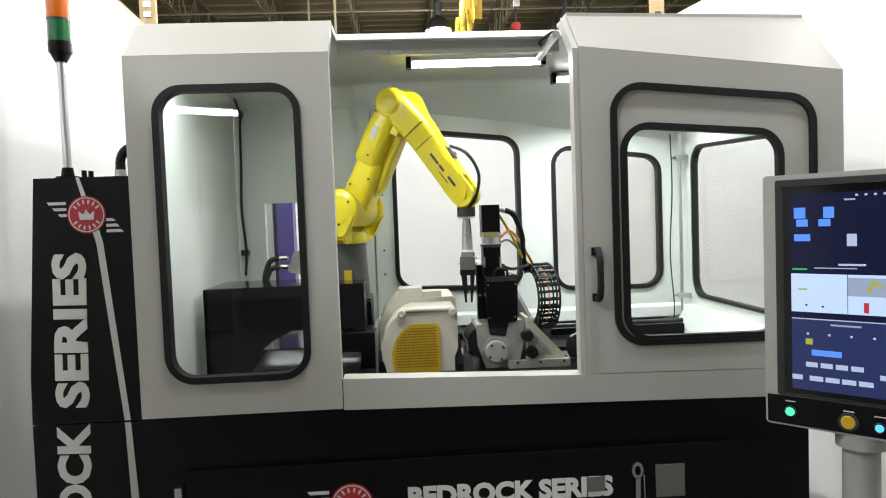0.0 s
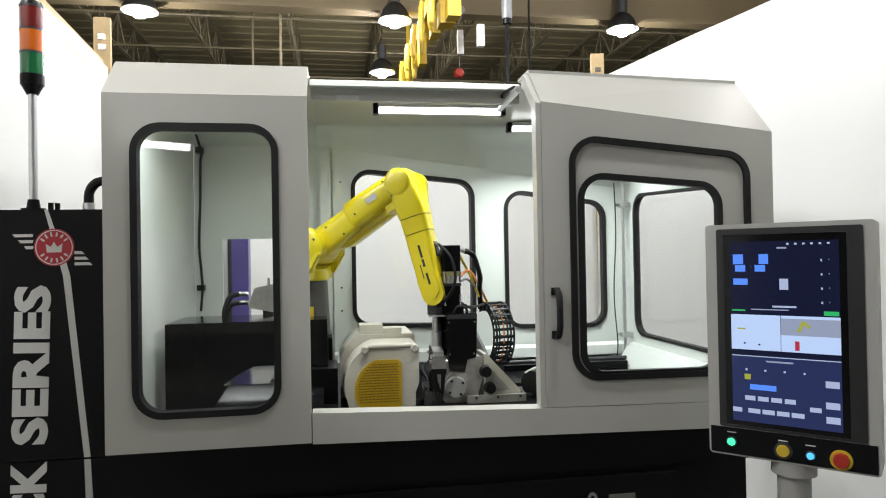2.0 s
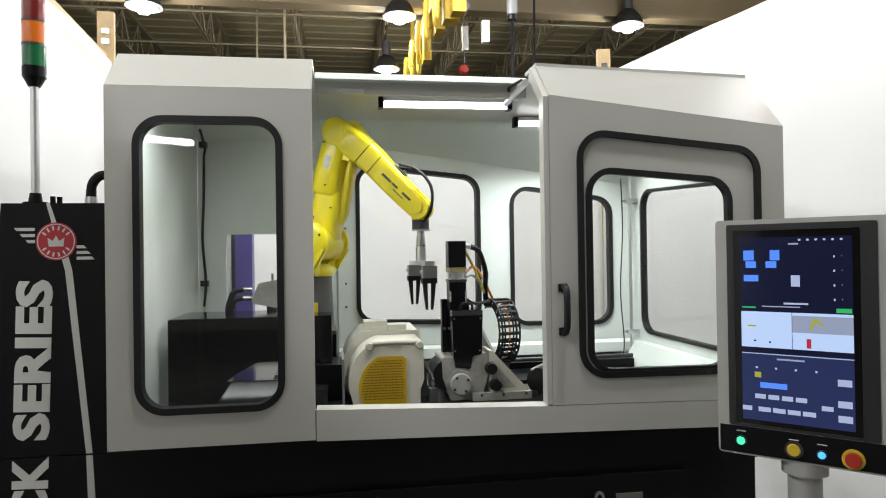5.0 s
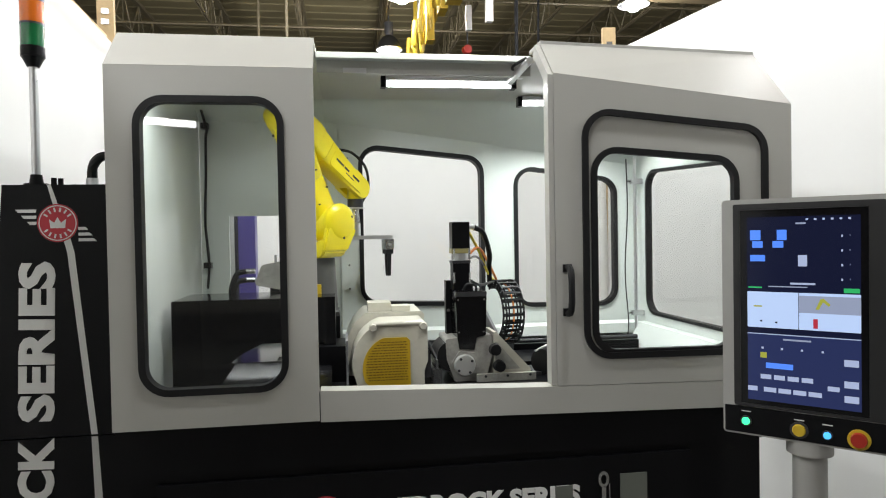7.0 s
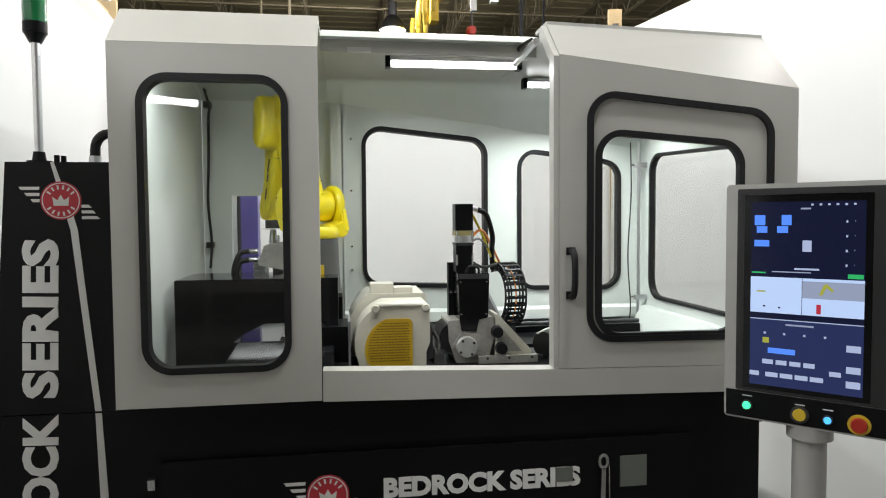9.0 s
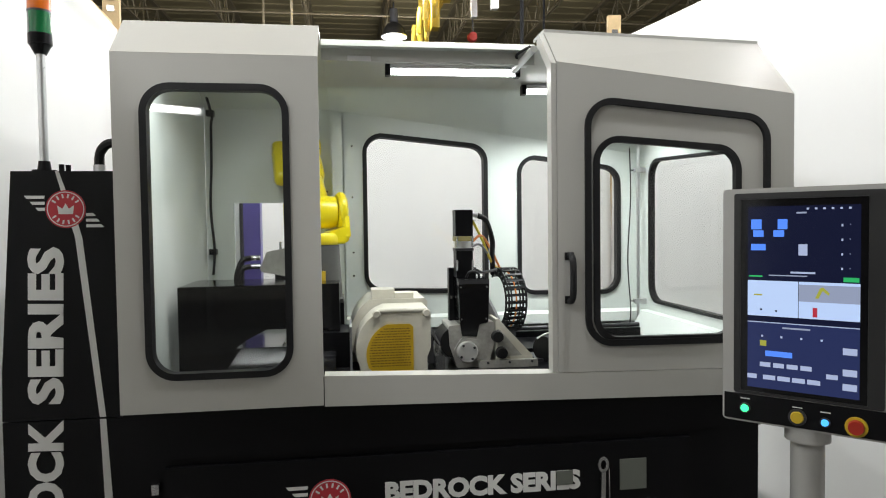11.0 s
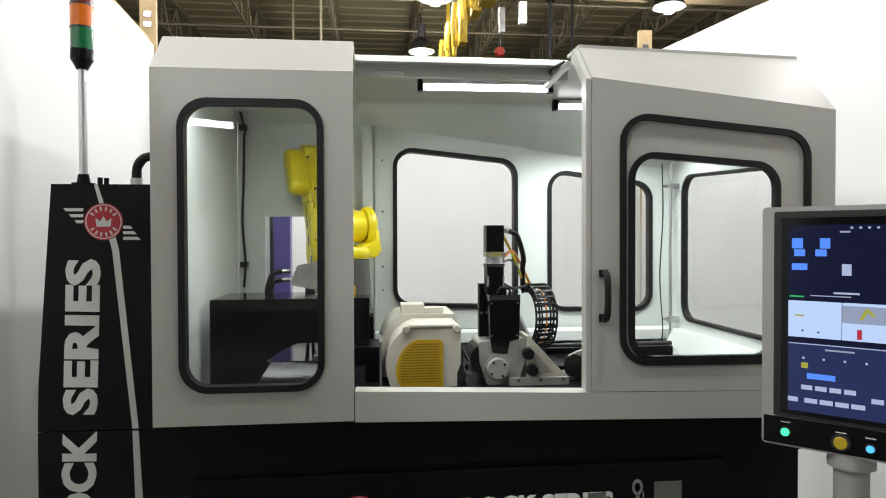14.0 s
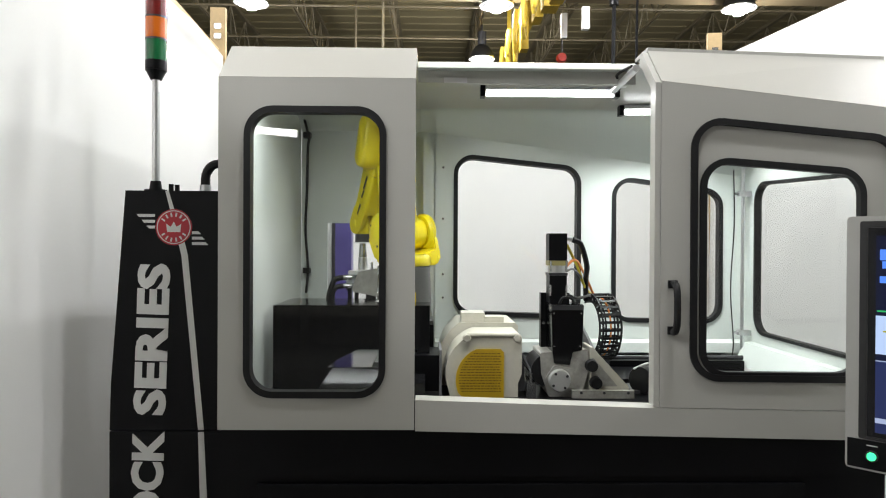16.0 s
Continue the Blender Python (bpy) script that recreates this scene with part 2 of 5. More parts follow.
def tube(points, r, material, name, parent=None, label="", n=3):
    """A cable or hose through points, as a mesh."""
    pts = [Vector(p) for p in points]
    path = []
    for i in range(len(pts) - 1):
        p0, p1, p2, p3 = pts[max(i - 1, 0)], pts[i], pts[i + 1], pts[min(i + 2, len(pts) - 1)]
        for j in range(8):
            t = j / 8
            path.append(0.5 * (2 * p1 + (p2 - p0) * t + (2 * p0 - 5 * p1 + 4 * p2 - p3) * t * t + (3 * p1 - p0 - 3 * p2 + p3) * t ** 3))
    path.append(pts[-1])
    bm = bmesh.new()
    prev = None
    up = Vector((0.13, 0.2, 0.97))
    for i, p in enumerate(path):
        d = (path[min(i + 1, len(path) - 1)] - path[max(i - 1, 0)]).normalized()
        u = d.cross(up)
        u = u.normalized() if u.length > 1e-4 else d.orthogonal().normalized()
        w = d.cross(u)
        ring = [bm.verts.new(p + u * r * math.cos(k * math.tau / 8) + w * r * math.sin(k * math.tau / 8)) for k in range(8)]
        if prev:
            for k in range(8):
                bm.faces.new((prev[k], prev[(k + 1) % 8], ring[(k + 1) % 8], ring[k]))
        else:
            bm.faces.new(ring)
        prev = ring
    bm.faces.new(prev)
    return part(name, bm, material, parent, label, smooth=True)


def letters(name, text, size, material, parent, m, label="", width=None, depth=0.001, bold=0.0):
    """Writing as a flat mesh, lying in the local x-y plane of m."""
    cu = bpy.data.curves.new(name, "FONT")
    cu.body, cu.size, cu.extrude, cu.offset, cu.resolution_u = text, size, depth, bold, 3
    tmp = bpy.data.objects.new(name, cu)
    me = bpy.data.meshes.new_from_object(tmp)
    bpy.data.objects.remove(tmp)
    bpy.data.curves.remove(cu)
    xs = [v.co.x for v in me.vertices]
    k = width / (max(xs) - min(xs)) if width else 1.0
    me.transform(Matrix.Diagonal((k, 1, 1, 1)) @ Matrix.Translation((-min(xs), 0, 0)))
    me.materials.append(material)
    ob = new(name, me)
    ob.parent = parent
    ob.matrix_local = m
    if label:
        tagged(ob, label)
    return ob


UPRIGHT = pose(0, 0, 0, 90)  # turns writing to face -y

# ---- setting: hall, backdrop sheets ----
tagged(part("floor", box(-14, 16, -10, 30, -0.12, 0.0), CONCRETE), "worn grey concrete workshop floor", "floor", kind="structure")
for nm, b in (("wall_west", (-14.2, -14, -10, 30)), ("wall_east", (16, 16.2, -10, 30)), ("wall_north", (-14.2, 16.2, 30, 30.2)), ("wall_south", (-14.2, 16.2, -10.2, -10))):
    tagged(part(nm, box(*b, 0, 6.2), HALLWALL), "plain painted workshop hall wall", "wall", kind="structure")


def roof_deck():
    bm = bmesh.new()
    y, k = -10.0, 0
    prof = []
    while y < 30:
        prof += [(y, 6.0), (y + 0.16, 6.0), (y + 0.19, 6.018), (y + 0.37, 6.018)]
        y += 0.4
    lo = [[bm.verts.new((x, p, z)) for p, z in prof] for x in (-14, 16)]
    hi = [[bm.verts.new((x, p, 6.2)) for p, z in prof] for x in (-14, 16)]
    for i in range(len(prof) - 1):
        bm.faces.new((lo[0][i], lo[0][i + 1], lo[1][i + 1], lo[1][i]))
    bm.faces.new((hi[0][0], hi[1][0], hi[1][-1], hi[0][-1]))
    return part("ceiling", bm, DECK)


tagged(roof_deck(), "cream ribbed steel roof deck of the hall", "ceiling", kind="structure")


def strut(bm, p, q, r):
    rod(p, q, r, n=4, bm=bm)


def joist_mesh():
    """An open-web joist along y, in three strips: two chords and the zigzag web."""
    top, bot, web = bmesh.new(), bmesh.new(), bmesh.new()
    box(-0.04, 0.04, 4.5, 29, 5.94, 5.999, top)
    box(-0.032, -0.01, 4.5, 29, 5.3, 5.33, bot)
    box(0.01, 0.032, 4.5, 29, 5.3, 5.33, bot)
    for i in range(26):
        y = 4.6 + i * 0.92
        strut(web, (0, y, 5.32), (0, y + 0.46, 5.92), 0.016)
        strut(web, (0, y + 0.46, 5.92), (0, y + 0.92, 5.32), 0.016)
        strut(web, (0, y + 0.46, 5.92), (0, y + 0.46, 5.32), 0.012)
    return top, bot, web


jt, jb, jw = joist_mesh()
joist = thing("roof_joist", "brown open-web steel joist under the roof deck", "joist", pose(-7.0, 0, 0), "roof joists")
part("top_chord", jt, JOIST, joist)
part("bottom_chord", jb, JOIST, joist)
part("web", jw, JOIST, joist)
for jx in (-5.5, -4.0, -2.5, -0.95, 0.56, 2.0, 3.45, 5.0, 6.5, 8.0, 9.5):
    copy_thing(joist, pose(jx, 0, 0))
bridge = thing("bridging_rod", "thin steel bridging rod across the joists", "rod", pose(0, 9.4, 0), "bridging rods")
part("bar", rod((-8, 0, 5.28), (11, 0, 5.28), 0.02, n=6), JOIST, bridge)
for by in (10.6, 12.2, 14.0, 16.2, 19):
    copy_thing(bridge, pose(0, by, 0))
girder = thing("roof_girder", "deep brown steel girder below the joists", "girder", pose(0, 9.15, 0))
part("web", box(-9, 12, -0.012, 0.012, 4.92, 5.5), GIRDER, girder)
part("flange", box(-9, 12, -0.12, 0.12, 4.88, 4.919), GIRDER, girder)
part("flange", box(-9, 12, -0.12, 0.12, 5.501, 5.54), GIRDER, girder)
conduit = thing("drop_conduit", "thin vertical conduit hanging under the roof", "conduit", pose(-1.55, 11.2, 0), "drop conduits")
part("pipe", rod((0, 0, 4.0), (0, 0, 6.0), 0.018, n=8), JOIST, conduit)
copy_thing(conduit, pose(-0.98, 9.6, 0))


def bay_lamp():
    lamp = thing("high_bay_lamp", "lit high-bay lamp with a dark round reflector", "lamp", pose(*BAYS[0], BAY_Z), "high-bay lamps")
    bm = bmesh.new()
    prof = [(0.215, 0.0), (0.21, 0.03), (0.18, 0.12), (0.12, 0.20), (0.06, 0.24)]
    rings = [[bm.verts.new((r * math.cos(k * math.tau / 32), r * math.sin(k * math.tau / 32), z)) for k in range(32)] for r, z in prof]
    for a, b in zip(rings, rings[1:]):
        for k in range(32):
            bm.faces.new((a[k], a[(k + 1) % 32], b[(k + 1) % 32], b[k]))
    part("reflector", bm, REFLECT, lamp, smooth=True)
    part("rim", plate([(0.226 * math.cos(k * math.tau / 32), 0.226 * math.sin(k * math.tau / 32)) for k in range(32)],
                      [[(0.206 * math.cos(k * math.tau / 32), 0.206 * math.sin(k * math.tau / 32)) for k in range(32)]], "z", -0.012, 0.004), ALU, lamp)
    part("bulb", hull(disc_pts((0, 0, -0.085), (0, 0, 1), 0.065, 16) + disc_pts((0, 0, -0.02), (0, 0, 1), 0.09, 16) + disc_pts((0, 0, 0.16), (0, 0, 1), 0.05, 16)), BULB, lamp, smooth=True)
    part("housing", rod((0, 0, 0.235), (0, 0, 0.46), 0.075), DARK, lamp, smooth=True)
    part("hook", rod((0, 0, 0.461), (0, 0, 6.06 - BAY_Z), 0.012, n=8), DARK, lamp)
    return lamp


bay = bay_lamp()
for bx, by in BAYS[1:]:
    copy_thing(bay, pose(bx, by, BAY_Z))


def sheet_wall(name, x0, y0, x1, y1, z0, z1, label, seed):
    """A hanging white sheet with faint folds."""
    bm = bmesh.new()
    nx, nz = 70, 30
    d = Vector((x1 - x0, y1 - y0, 0))
    nrm = Vector((-d.y, d.x, 0)).normalized()
    grid = []
    for i in range(nx + 1):
        row = []
        for j in range(nz + 1):
            u, w = i / nx, j / nz
            q = noise.noise(Vector((u * 5 + seed, w * 2.0, seed))) * 0.035 + noise.noise(Vector((u * 16 + seed, w * 5 + u * 4, 3 + seed))) * 0.008
            top = z1[0] + (z1[1] - z1[0]) * u - 0.05 * math.sin(u * math.pi)
            row.append(bm.verts.new(Vector((x0, y0, 0)) + d * u + nrm * q + Vector((0, 0, z0 + (top - z0) * w))))
        grid.append(row)
    for i in range(nx):
        for j in range(nz):
            bm.faces.new((grid[i][j], grid[i + 1][j], grid[i + 1][j + 1], grid[i][j + 1]))
    ob = part(name, bm, SHEET, smooth=True)
    sol = ob.modifiers.new("thickness", "SOLIDIFY")
    sol.thickness = 0.004
    return tagged(ob, label, "backdrop", kind="structure")


sheet_wall("backdrop_west", -1.399, 0.25, -1.53, 4.03, 0.0, (2.72, 2.62), "white backdrop sheet hung beside the machine", 1.3)
sheet_wall("backdrop_east", 2.75, -0.9, 1.575, 4.41, 0.0, (2.95, 2.72), "white backdrop sheet with faint wrinkles", 4.1)
sheet_wall("backdrop_north", -1.525, 4.025, 1.57, 4.405, 0.0, (2.45, 2.45), "white backdrop sheet behind the machine", 7.7)


def stud(x, y, turn):
    s = thing("timber_stud", "upright pine timber stud of the backdrop frame", "post", pose(x, y, 0, 0, 0, turn), "timber studs")
    part("timber", box(-0.045, 0.045, -0.019, 0.019, 0, 2.93), WOOD, s, bevel=0.003)
    for z in (2.74, 2.80):
        part("screw_plate", box(-0.02, 0.02, -0.026, -0.0195, z, z + 0.03), STEEL, s)
    return s


rail = thing("timber_rail", "pale timber rail along the top of the backdrop sheet", "rail")
part("timber", slab([(-1.425, 0.25, 2.671), (-1.556, 4.03, 2.575), (-1.556, 4.03, 2.665), (-1.425, 0.25, 2.761)], -0.02), WOOD, rail)
stud(-1.58, 4.10, 4)
stud(1.62, 4.47, -8)

# ---- travelling crane over the hall ----
crane = thing("overhead_crane", "yellow overhead crane beam with hoist and festoon cables", "crane", pose(1.0, 0, 0))
part("beam", box(-0.05, 0.05, 6.6, 11.5, 4.55, 4.85), CRANE, crane)
part("flange", box(-0.10, 0.10, 6.6, 11.5, 4.52, 4.549), CRANE, crane)
for i in range(15):
    y = 6.9 + i * 0.27
    dx = -0.20 + 0.035 * (i % 3)
    low = 4.02 + 0.06 * ((i * 7) % 4)
    tube([(dx, y, 4.52), (dx - 0.02, y + 0.03, 4.3), (dx, y + 0.09, low), (dx + 0.02, y + 0.15, 4.3), (dx, y + 0.18, 4.52)], 0.03, CRANE, "festoon_loop", crane)
part("end_carriage", box(0.02, 0.17, 7.2, 7.4, 4.18, 4.519), CRANE, crane, bevel=0.01)
part("end_carriage", box(-0.04, 0.06, 8.0, 8.3, 4.25, 4.519), CRANE, crane, bevel=0.01)
part("end_carriage", box(-0.10, 0.0, 8.8, 9.0, 4.1, 4.519), CRANE, crane, bevel=0.01)
part("hoist_body", box(-0.02, 0.16, 7.5, 7.75, 4.2, 4.5), CRANE, crane, bevel=0.03)
part("hoist_drum", rod((0.22, 7.5, 4.36), (0.22, 7.72, 4.36), 0.055), GREY, crane, smooth=True)
part("control_cylinder", rod((0.72, 7.3, 4.20), (0.72, 7.3, 4.55), 0.06), GREY, crane, smooth=True)
part("control_cap", rod((0.72, 7.3, 4.14), (0.72, 7.3, 4.199), 0.05), BLACK, crane, smooth=True)
part("limit_switch", box(0.42, 0.5, 7.5, 7.58, 3.95, 4.2), WHITE, crane, bevel=0.01)
part("limit_switch", box(0.28, 0.35, 8.0, 8.07, 4.0, 4.3), ALU, crane, bevel=0.01)
part("hook_block", hull(disc_pts((0.45, 8.8, 4.0), (0, 1, 0), 0.055) + disc_pts((0.45, 8.88, 4.0), (0, 1, 0), 0.07)), BTN_RED, crane, "small red hook block", smooth=True)
tube([(0.72, 7.3, 4.14), (0.715, 7.3, 3.5), (0.72, 7.3, 2.2)], 0.022, BLACK, "pendant_cable", crane)
tube([(1.02, 7.4, 4.9), (1.0, 7.4, 3.6), (1.01, 7.4, 2.2)], 0.014, BLACK, "pendant_cable", crane)
tube([(0.45, 8.84, 4.07), (0.45, 8.84, 4.5)], 0.012, DARK, "chain", crane)
part("hanger", box(-0.03, 0.03, 6.9, 6.96, 4.851, 6.0), CRANE, crane)
part("hanger", box(-0.03, 0.03, 11.0, 11.06, 4.851, 6.0), CRANE, crane)

# ---- machine enclosure ----
XL, XC, XD, XR = -0.912, -0.33, 0.405, 1.216
YF, YB = 2.0, 3.16
ZB, ZS, ZT, ZR = 0.945, 1.030, 1.99, 2.118


def front_bend(x):
    return ZT - 0.107 * max(0, x - XD)


def back_bend(x):
    return 2.03 - 0.13 * max(0, x - XC)


enc = thing("machine_enclosure", "pale grey sheet-metal enclosure with rubber-framed windows, door slid open", "enclosure")


def window(name, poly, r, axis, a, b, parent, pane_at, width=0.02):
    """A rubber gasket and a clear pane in a rounded opening; returns the hole for the sheet."""
    rim = rounded(poly, r)
    inner = rounded(inset(poly, width), max(0.01, r - width))
    g = part("window_gasket", plate(rim, [inner], axis, a, b), RUBBER, parent, smooth=True)
    p = part("window_pane", prism(rounded(inset(poly, width * 0.6), r - width * 0.6), axis, pane_at, pane_at + 0.004), PANE, g)
    p.visible_shadow = False
    return rounded(inset(poly, 0.006), r - 0.006)


LW = [(-0.836, 1.04), (-0.416, 1.04), (-0.416, 1.905), (-0.836, 1.905)]
hole = window("left", LW, 0.085, "y", YF - 0.007, YF + 0.03, enc, YF + 0.012)
part("front_panel", plate([(XL, ZB), (XC, ZB), (XC, ZT), (XL, ZT)], [hole], "y", YF, YF + 0.02), PAINT, enc)
part("front_chamfer", slab([(XL, YF, ZT + 0.001), (XC, YF, ZT + 0.001), (XC, 2.13, ZR), (XL, 2.13, ZR)], -0.02), PAINT, enc)
part("sill_panel", prism([(XC + 0.003, ZB - 0.004), (XR, ZB - 0.036), (XR, ZS - 0.034), (XD, ZS - 0.020), (XC + 0.003, ZS + 0.004)], "y", YF, YF + 0.02), PAINT, enc)
part("sill_ledge", prism([(XC + 0.003, ZS - 0.02), (XD + 0.05, ZS - 0.04), (XD + 0.05, ZS - 0.022), (XC + 0.003, ZS + 0.003)], "y", YF + 0.0205, YF + 0.07), PAINT, enc)
part("seam", box(XC - 0.001, XC + 0.0025, YF + 0.002, YF + 0.02, ZB, ZS), BLACK, enc)

# cheek of the fixed front, seen from inside the opening
part("cheek_flange", prism([(YF + 0.0205, ZS), (YF + 0.045, ZS), (YF + 0.045, ZT - 0.01), (2.15, ZR - 0.03), (2.13, ZR - 0.021), (YF + 0.0205, ZT - 0.005)], "x", XC - 0.02, XC - 0.001), PAINT, enc)

# left side wall with its sloping shoulders, front and back
prof_l = [(YF + 0.021, ZB), (YB, ZB), (YB, ZR - 0.022), (2.135, ZR - 0.022), (YF + 0.021, ZT - 0.005)]
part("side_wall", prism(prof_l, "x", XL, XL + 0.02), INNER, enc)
# right side wall with window
SW = [(2.14, 1.10), (3.03, 1.10), (3.03, 1.79), (2.14, 1.75)]
hole = window("side", SW, 0.09, "x", XR - 0.025, XR + 0.005, enc, XR - 0.014, 0.014)
prof_r = [(YF + 0.05, ZB), (YB, ZB), (YB, ZR - 0.022), (2.2, ZR - 0.022), (YF + 0.05, front_bend(XR) - 0.03)]
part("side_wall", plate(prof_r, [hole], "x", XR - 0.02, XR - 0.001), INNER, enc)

# back wall with two windows and the loading opening
W1 = [(-0.176, 1.168), (0.424, 1.150), (0.424, 1.868), (-0.176, 1.93)]
W2 = [(0.575, 1.136), (1.105, 1.128), (1.105, 1.764), (0.575, 1.832)]
h1 = window("back", W1, 0.09, "y", YB - 0.026, YB + 0.03, enc, YB - 0.006)
h2 = window("back", W2, 0.09, "y", YB - 0.008, YB + 0.03, enc, YB + 0.01)
LOAD = [(-0.768, 1.10), (-0.42, 1.10), (-0.42, 1.597), (-0.768, 1.597)]
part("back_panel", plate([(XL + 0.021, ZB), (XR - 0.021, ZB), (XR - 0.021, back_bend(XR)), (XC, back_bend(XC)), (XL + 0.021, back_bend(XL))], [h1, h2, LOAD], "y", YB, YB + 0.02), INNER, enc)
def shoulder_curve(name, x0, x1, inward, parent):
    """The rounded top of the back: from the bend line up and forward to the ceiling."""
    bm = bmesh.new()
    prev = None
    for k in range(11):
        a = radians(24 + 66 * k / 10)
        u = (1 - math.cos(a) - (1 - math.cos(radians(24)))) / math.cos(radians(24))
        w = (math.sin(a) - math.sin(radians(24))) / (1 - math.sin(radians(24)))
        ring = []
        for x in (x0, x1):
            zb = back_bend(x)
            for d in (inward, inward - 0.014):
                ring.append(bm.verts.new((x, YB - 0.2 * u - d, zb + (ZR - 0.0208 - zb) * w - max(0.0, d) * 0.02)))
        if prev:
            for i, j in ((0, 2), (2, 3), (3, 1), (1, 0)):
                bm.faces.new((prev[i], prev[j], ring[j], ring[i]))
        prev = ring
    return part(name, bm, INNER, parent, smooth=True)


shoulder_curve("back_shoulder", XL + 0.021, XC, 0.0, enc)
shoulder_curve("back_shoulder", XC, XR - 0.021, 0.0, enc)
# rear sliding door, proud of the wall, its top bent forward
rear = part("rear_door", plate([(-0.262, 1.06), (0.482, 1.06), (0.482, back_bend(0.482)), (-0.262, back_bend(-0.262))], [h1], "y", YB - 0.018, YB - 0.002), INNER, enc)
shoulder_curve("rear_door_top", -0.262, 0.482, 0.018, rear)
part("back_post", box(-0.318, -0.268, YB - 0.05, YB - 0.001, 0.95, 2.0), INNER, enc, bevel=0.008)
for z in (1.25, 1.36, 1.62, 1.86):
    part("rivet", rod((-0.225, YB - 0.023, z), (-0.225, YB - 0.0185, z), 0.005, n=10), STEEL, enc)
part("back_ledge", prism([(YB - 0.055, 1.0), (YB - 0.0185, 1.0), (YB - 0.0185, 1.058), (YB - 0.05, 1.045)], "x", -0.262, XR - 0.022), INNER, enc)
part("chip_tray", plate([(-0.2, 2.93), (XR - 0.11, 2.93), (XR - 0.11, YB - 0.02), (-0.2, YB - 0.02)], [[(0.56, 2.96), (XR - 0.14, 2.96), (XR - 0.14, YB - 0.05), (0.56, YB - 0.05)]], "z", 0.9452, 0.992), BLACK, enc)
part("tray_rail", rod((0.50, 2.945, 1.004), (XR - 0.112, 2.945, 1.004), 0.010, n=10), DARK, enc, smooth=True)
part("side_ledge", prism([(XR - 0.10, 0.96), (XR - 0.0215, 0.96), (XR - 0.0215, 1.06), (XR - 0.05, 1.055)], "y", 2.1, YB - 0.101), INNER, enc)

# roof
part("roof", box(XL, XC, 2.131, YB + 0.02, ZR - 0.02, ZR), PAINT, enc)
part("roof", box(XC + 0.001, XD + 0.02, 2.32, YB + 0.02, ZR - 0.02, ZR), PAINT, enc)
part("roof", box(XD + 0.021, XR, 2.24, YB + 0.02, ZR - 0.02, ZR), PAINT, enc)
part("roof_beam", box(XC + 0.001, XD + 0.02, 2.318, 2.345, ZR - 0.062, ZR - 0.0205), PAINT, enc)
# lip in the paler inner enamel: its light from above is put into the colour
part("roof_lip", prism([(2.280, ZR - 0.020), (2.3175, ZR - 0.020), (2.3175, ZR + 0.010), (2.290, ZR - 0.008)], "x", XC + 0.001, XD + 0.02), INNER, enc)
part("maker_tag", box(-0.24, -0.16, 2.313, 2.3176, ZR - 0.062, ZR - 0.045), ALU, enc)

# sliding door at the right, pushed open
door = part("sliding_door", bmesh.new(), PAINT, enc)
DW = [(0.494, 1.092), (1.128, 1.086), (1.128, 1.830), (0.494, 1.888)]
DI = [(0.524, 1.100), (1.028, 1.096), (1.028, 1.730), (0.524, 1.768)]
r_out = rounded(DW, 0.09)
part("door_gasket", plate(r_out, [rounded(inset(DW, 0.02), 0.07)], "y", YF - 0.009, YF + 0.02), RUBBER, door, smooth=True)
part("door_blank", plate(rounded(inset(DW, 0.014), 0.076), [rounded(inset(DI, 0.006), 0.078)], "y", YF + 0.004, YF + 0.014), PAINT, door)
part("window_gasket", plate(rounded(DI, 0.085), [rounded(inset(DI, 0.02), 0.065)], "y", YF - 0.004, YF + 0.018), RUBBER, door, smooth=True)
p = part("window_pane", prism(rounded(inset(DI, 0.012), 0.073), "y", YF + 0.008, YF + 0.012), PANE, door)
p.visible_shadow = False
bm = plate([(XD, ZS - 0.017), (XR, ZS - 0.031), (XR, front_bend(XR)), (XD, ZT)], [rounded(inset(DW, 0.006), 0.084)], "y", YF - 0.0005, YF + 0.02)
bm.to_mesh(door.data)
bm.free()
part("door_chamfer", slab([(XD, YF, ZT + 0.001), (XR, YF, front_bend(XR) + 0.001), (XR, 2.20, ZR), (XD, 2.13, ZR)], -0.02), PAINT, door)
part("door_edge", prism([(YF + 0.001, ZS - 0.015), (YF + 0.045, ZS - 0.015), (YF + 0.045, ZT - 0.012), (2.16, ZR - 0.03), (2.135, ZR - 0.004), (YF + 0.001, ZT - 0.004)], "x", XD - 0.018, XD - 0.001), PAINT, door, bevel=0.003)
part("door_top", slab([(XD, 2.131, ZR - 0.001), (XR, 2.201, ZR - 0.001), (XR, 2.26, ZR - 0.001), (XD, 2.26, ZR - 0.001)], 0.012), PAINT, door)
part("guide_rail", rod((XD - 0.03, 2.15, ZR - 0.05), (XD - 0.03, 2.42, ZR - 0.06), 0.012), ALU, enc, smooth=True)
tube([(XD - 0.005, 2.46, ZR - 0.06), (XD - 0.02, 2.36, ZR - 0.05), (XD - 0.05, 2.30, ZR - 0.035), (XD - 0.03, 2.2, ZR - 0.03)], 0.005, RUBBER, "lamp_lead", enc)
part("guide_bracket", box(XD - 0.03, XD + 0.02, 2.40, 2.44, ZR - 0.045, ZR - 0.021), ALU, enc)
tube([(0.441, YF - 0.006, 1.385), (0.441, YF - 0.03, 1.380), (0.441, YF - 0.042, 1.355), (0.441, YF - 0.044, 1.31), (0.441, YF - 0.042, 1.27), (0.441, YF - 0.03, 1.245), (0.441, YF - 0.006, 1.240)], 0.0105, RUBBER, "handle", door, "black plastic pull handle")
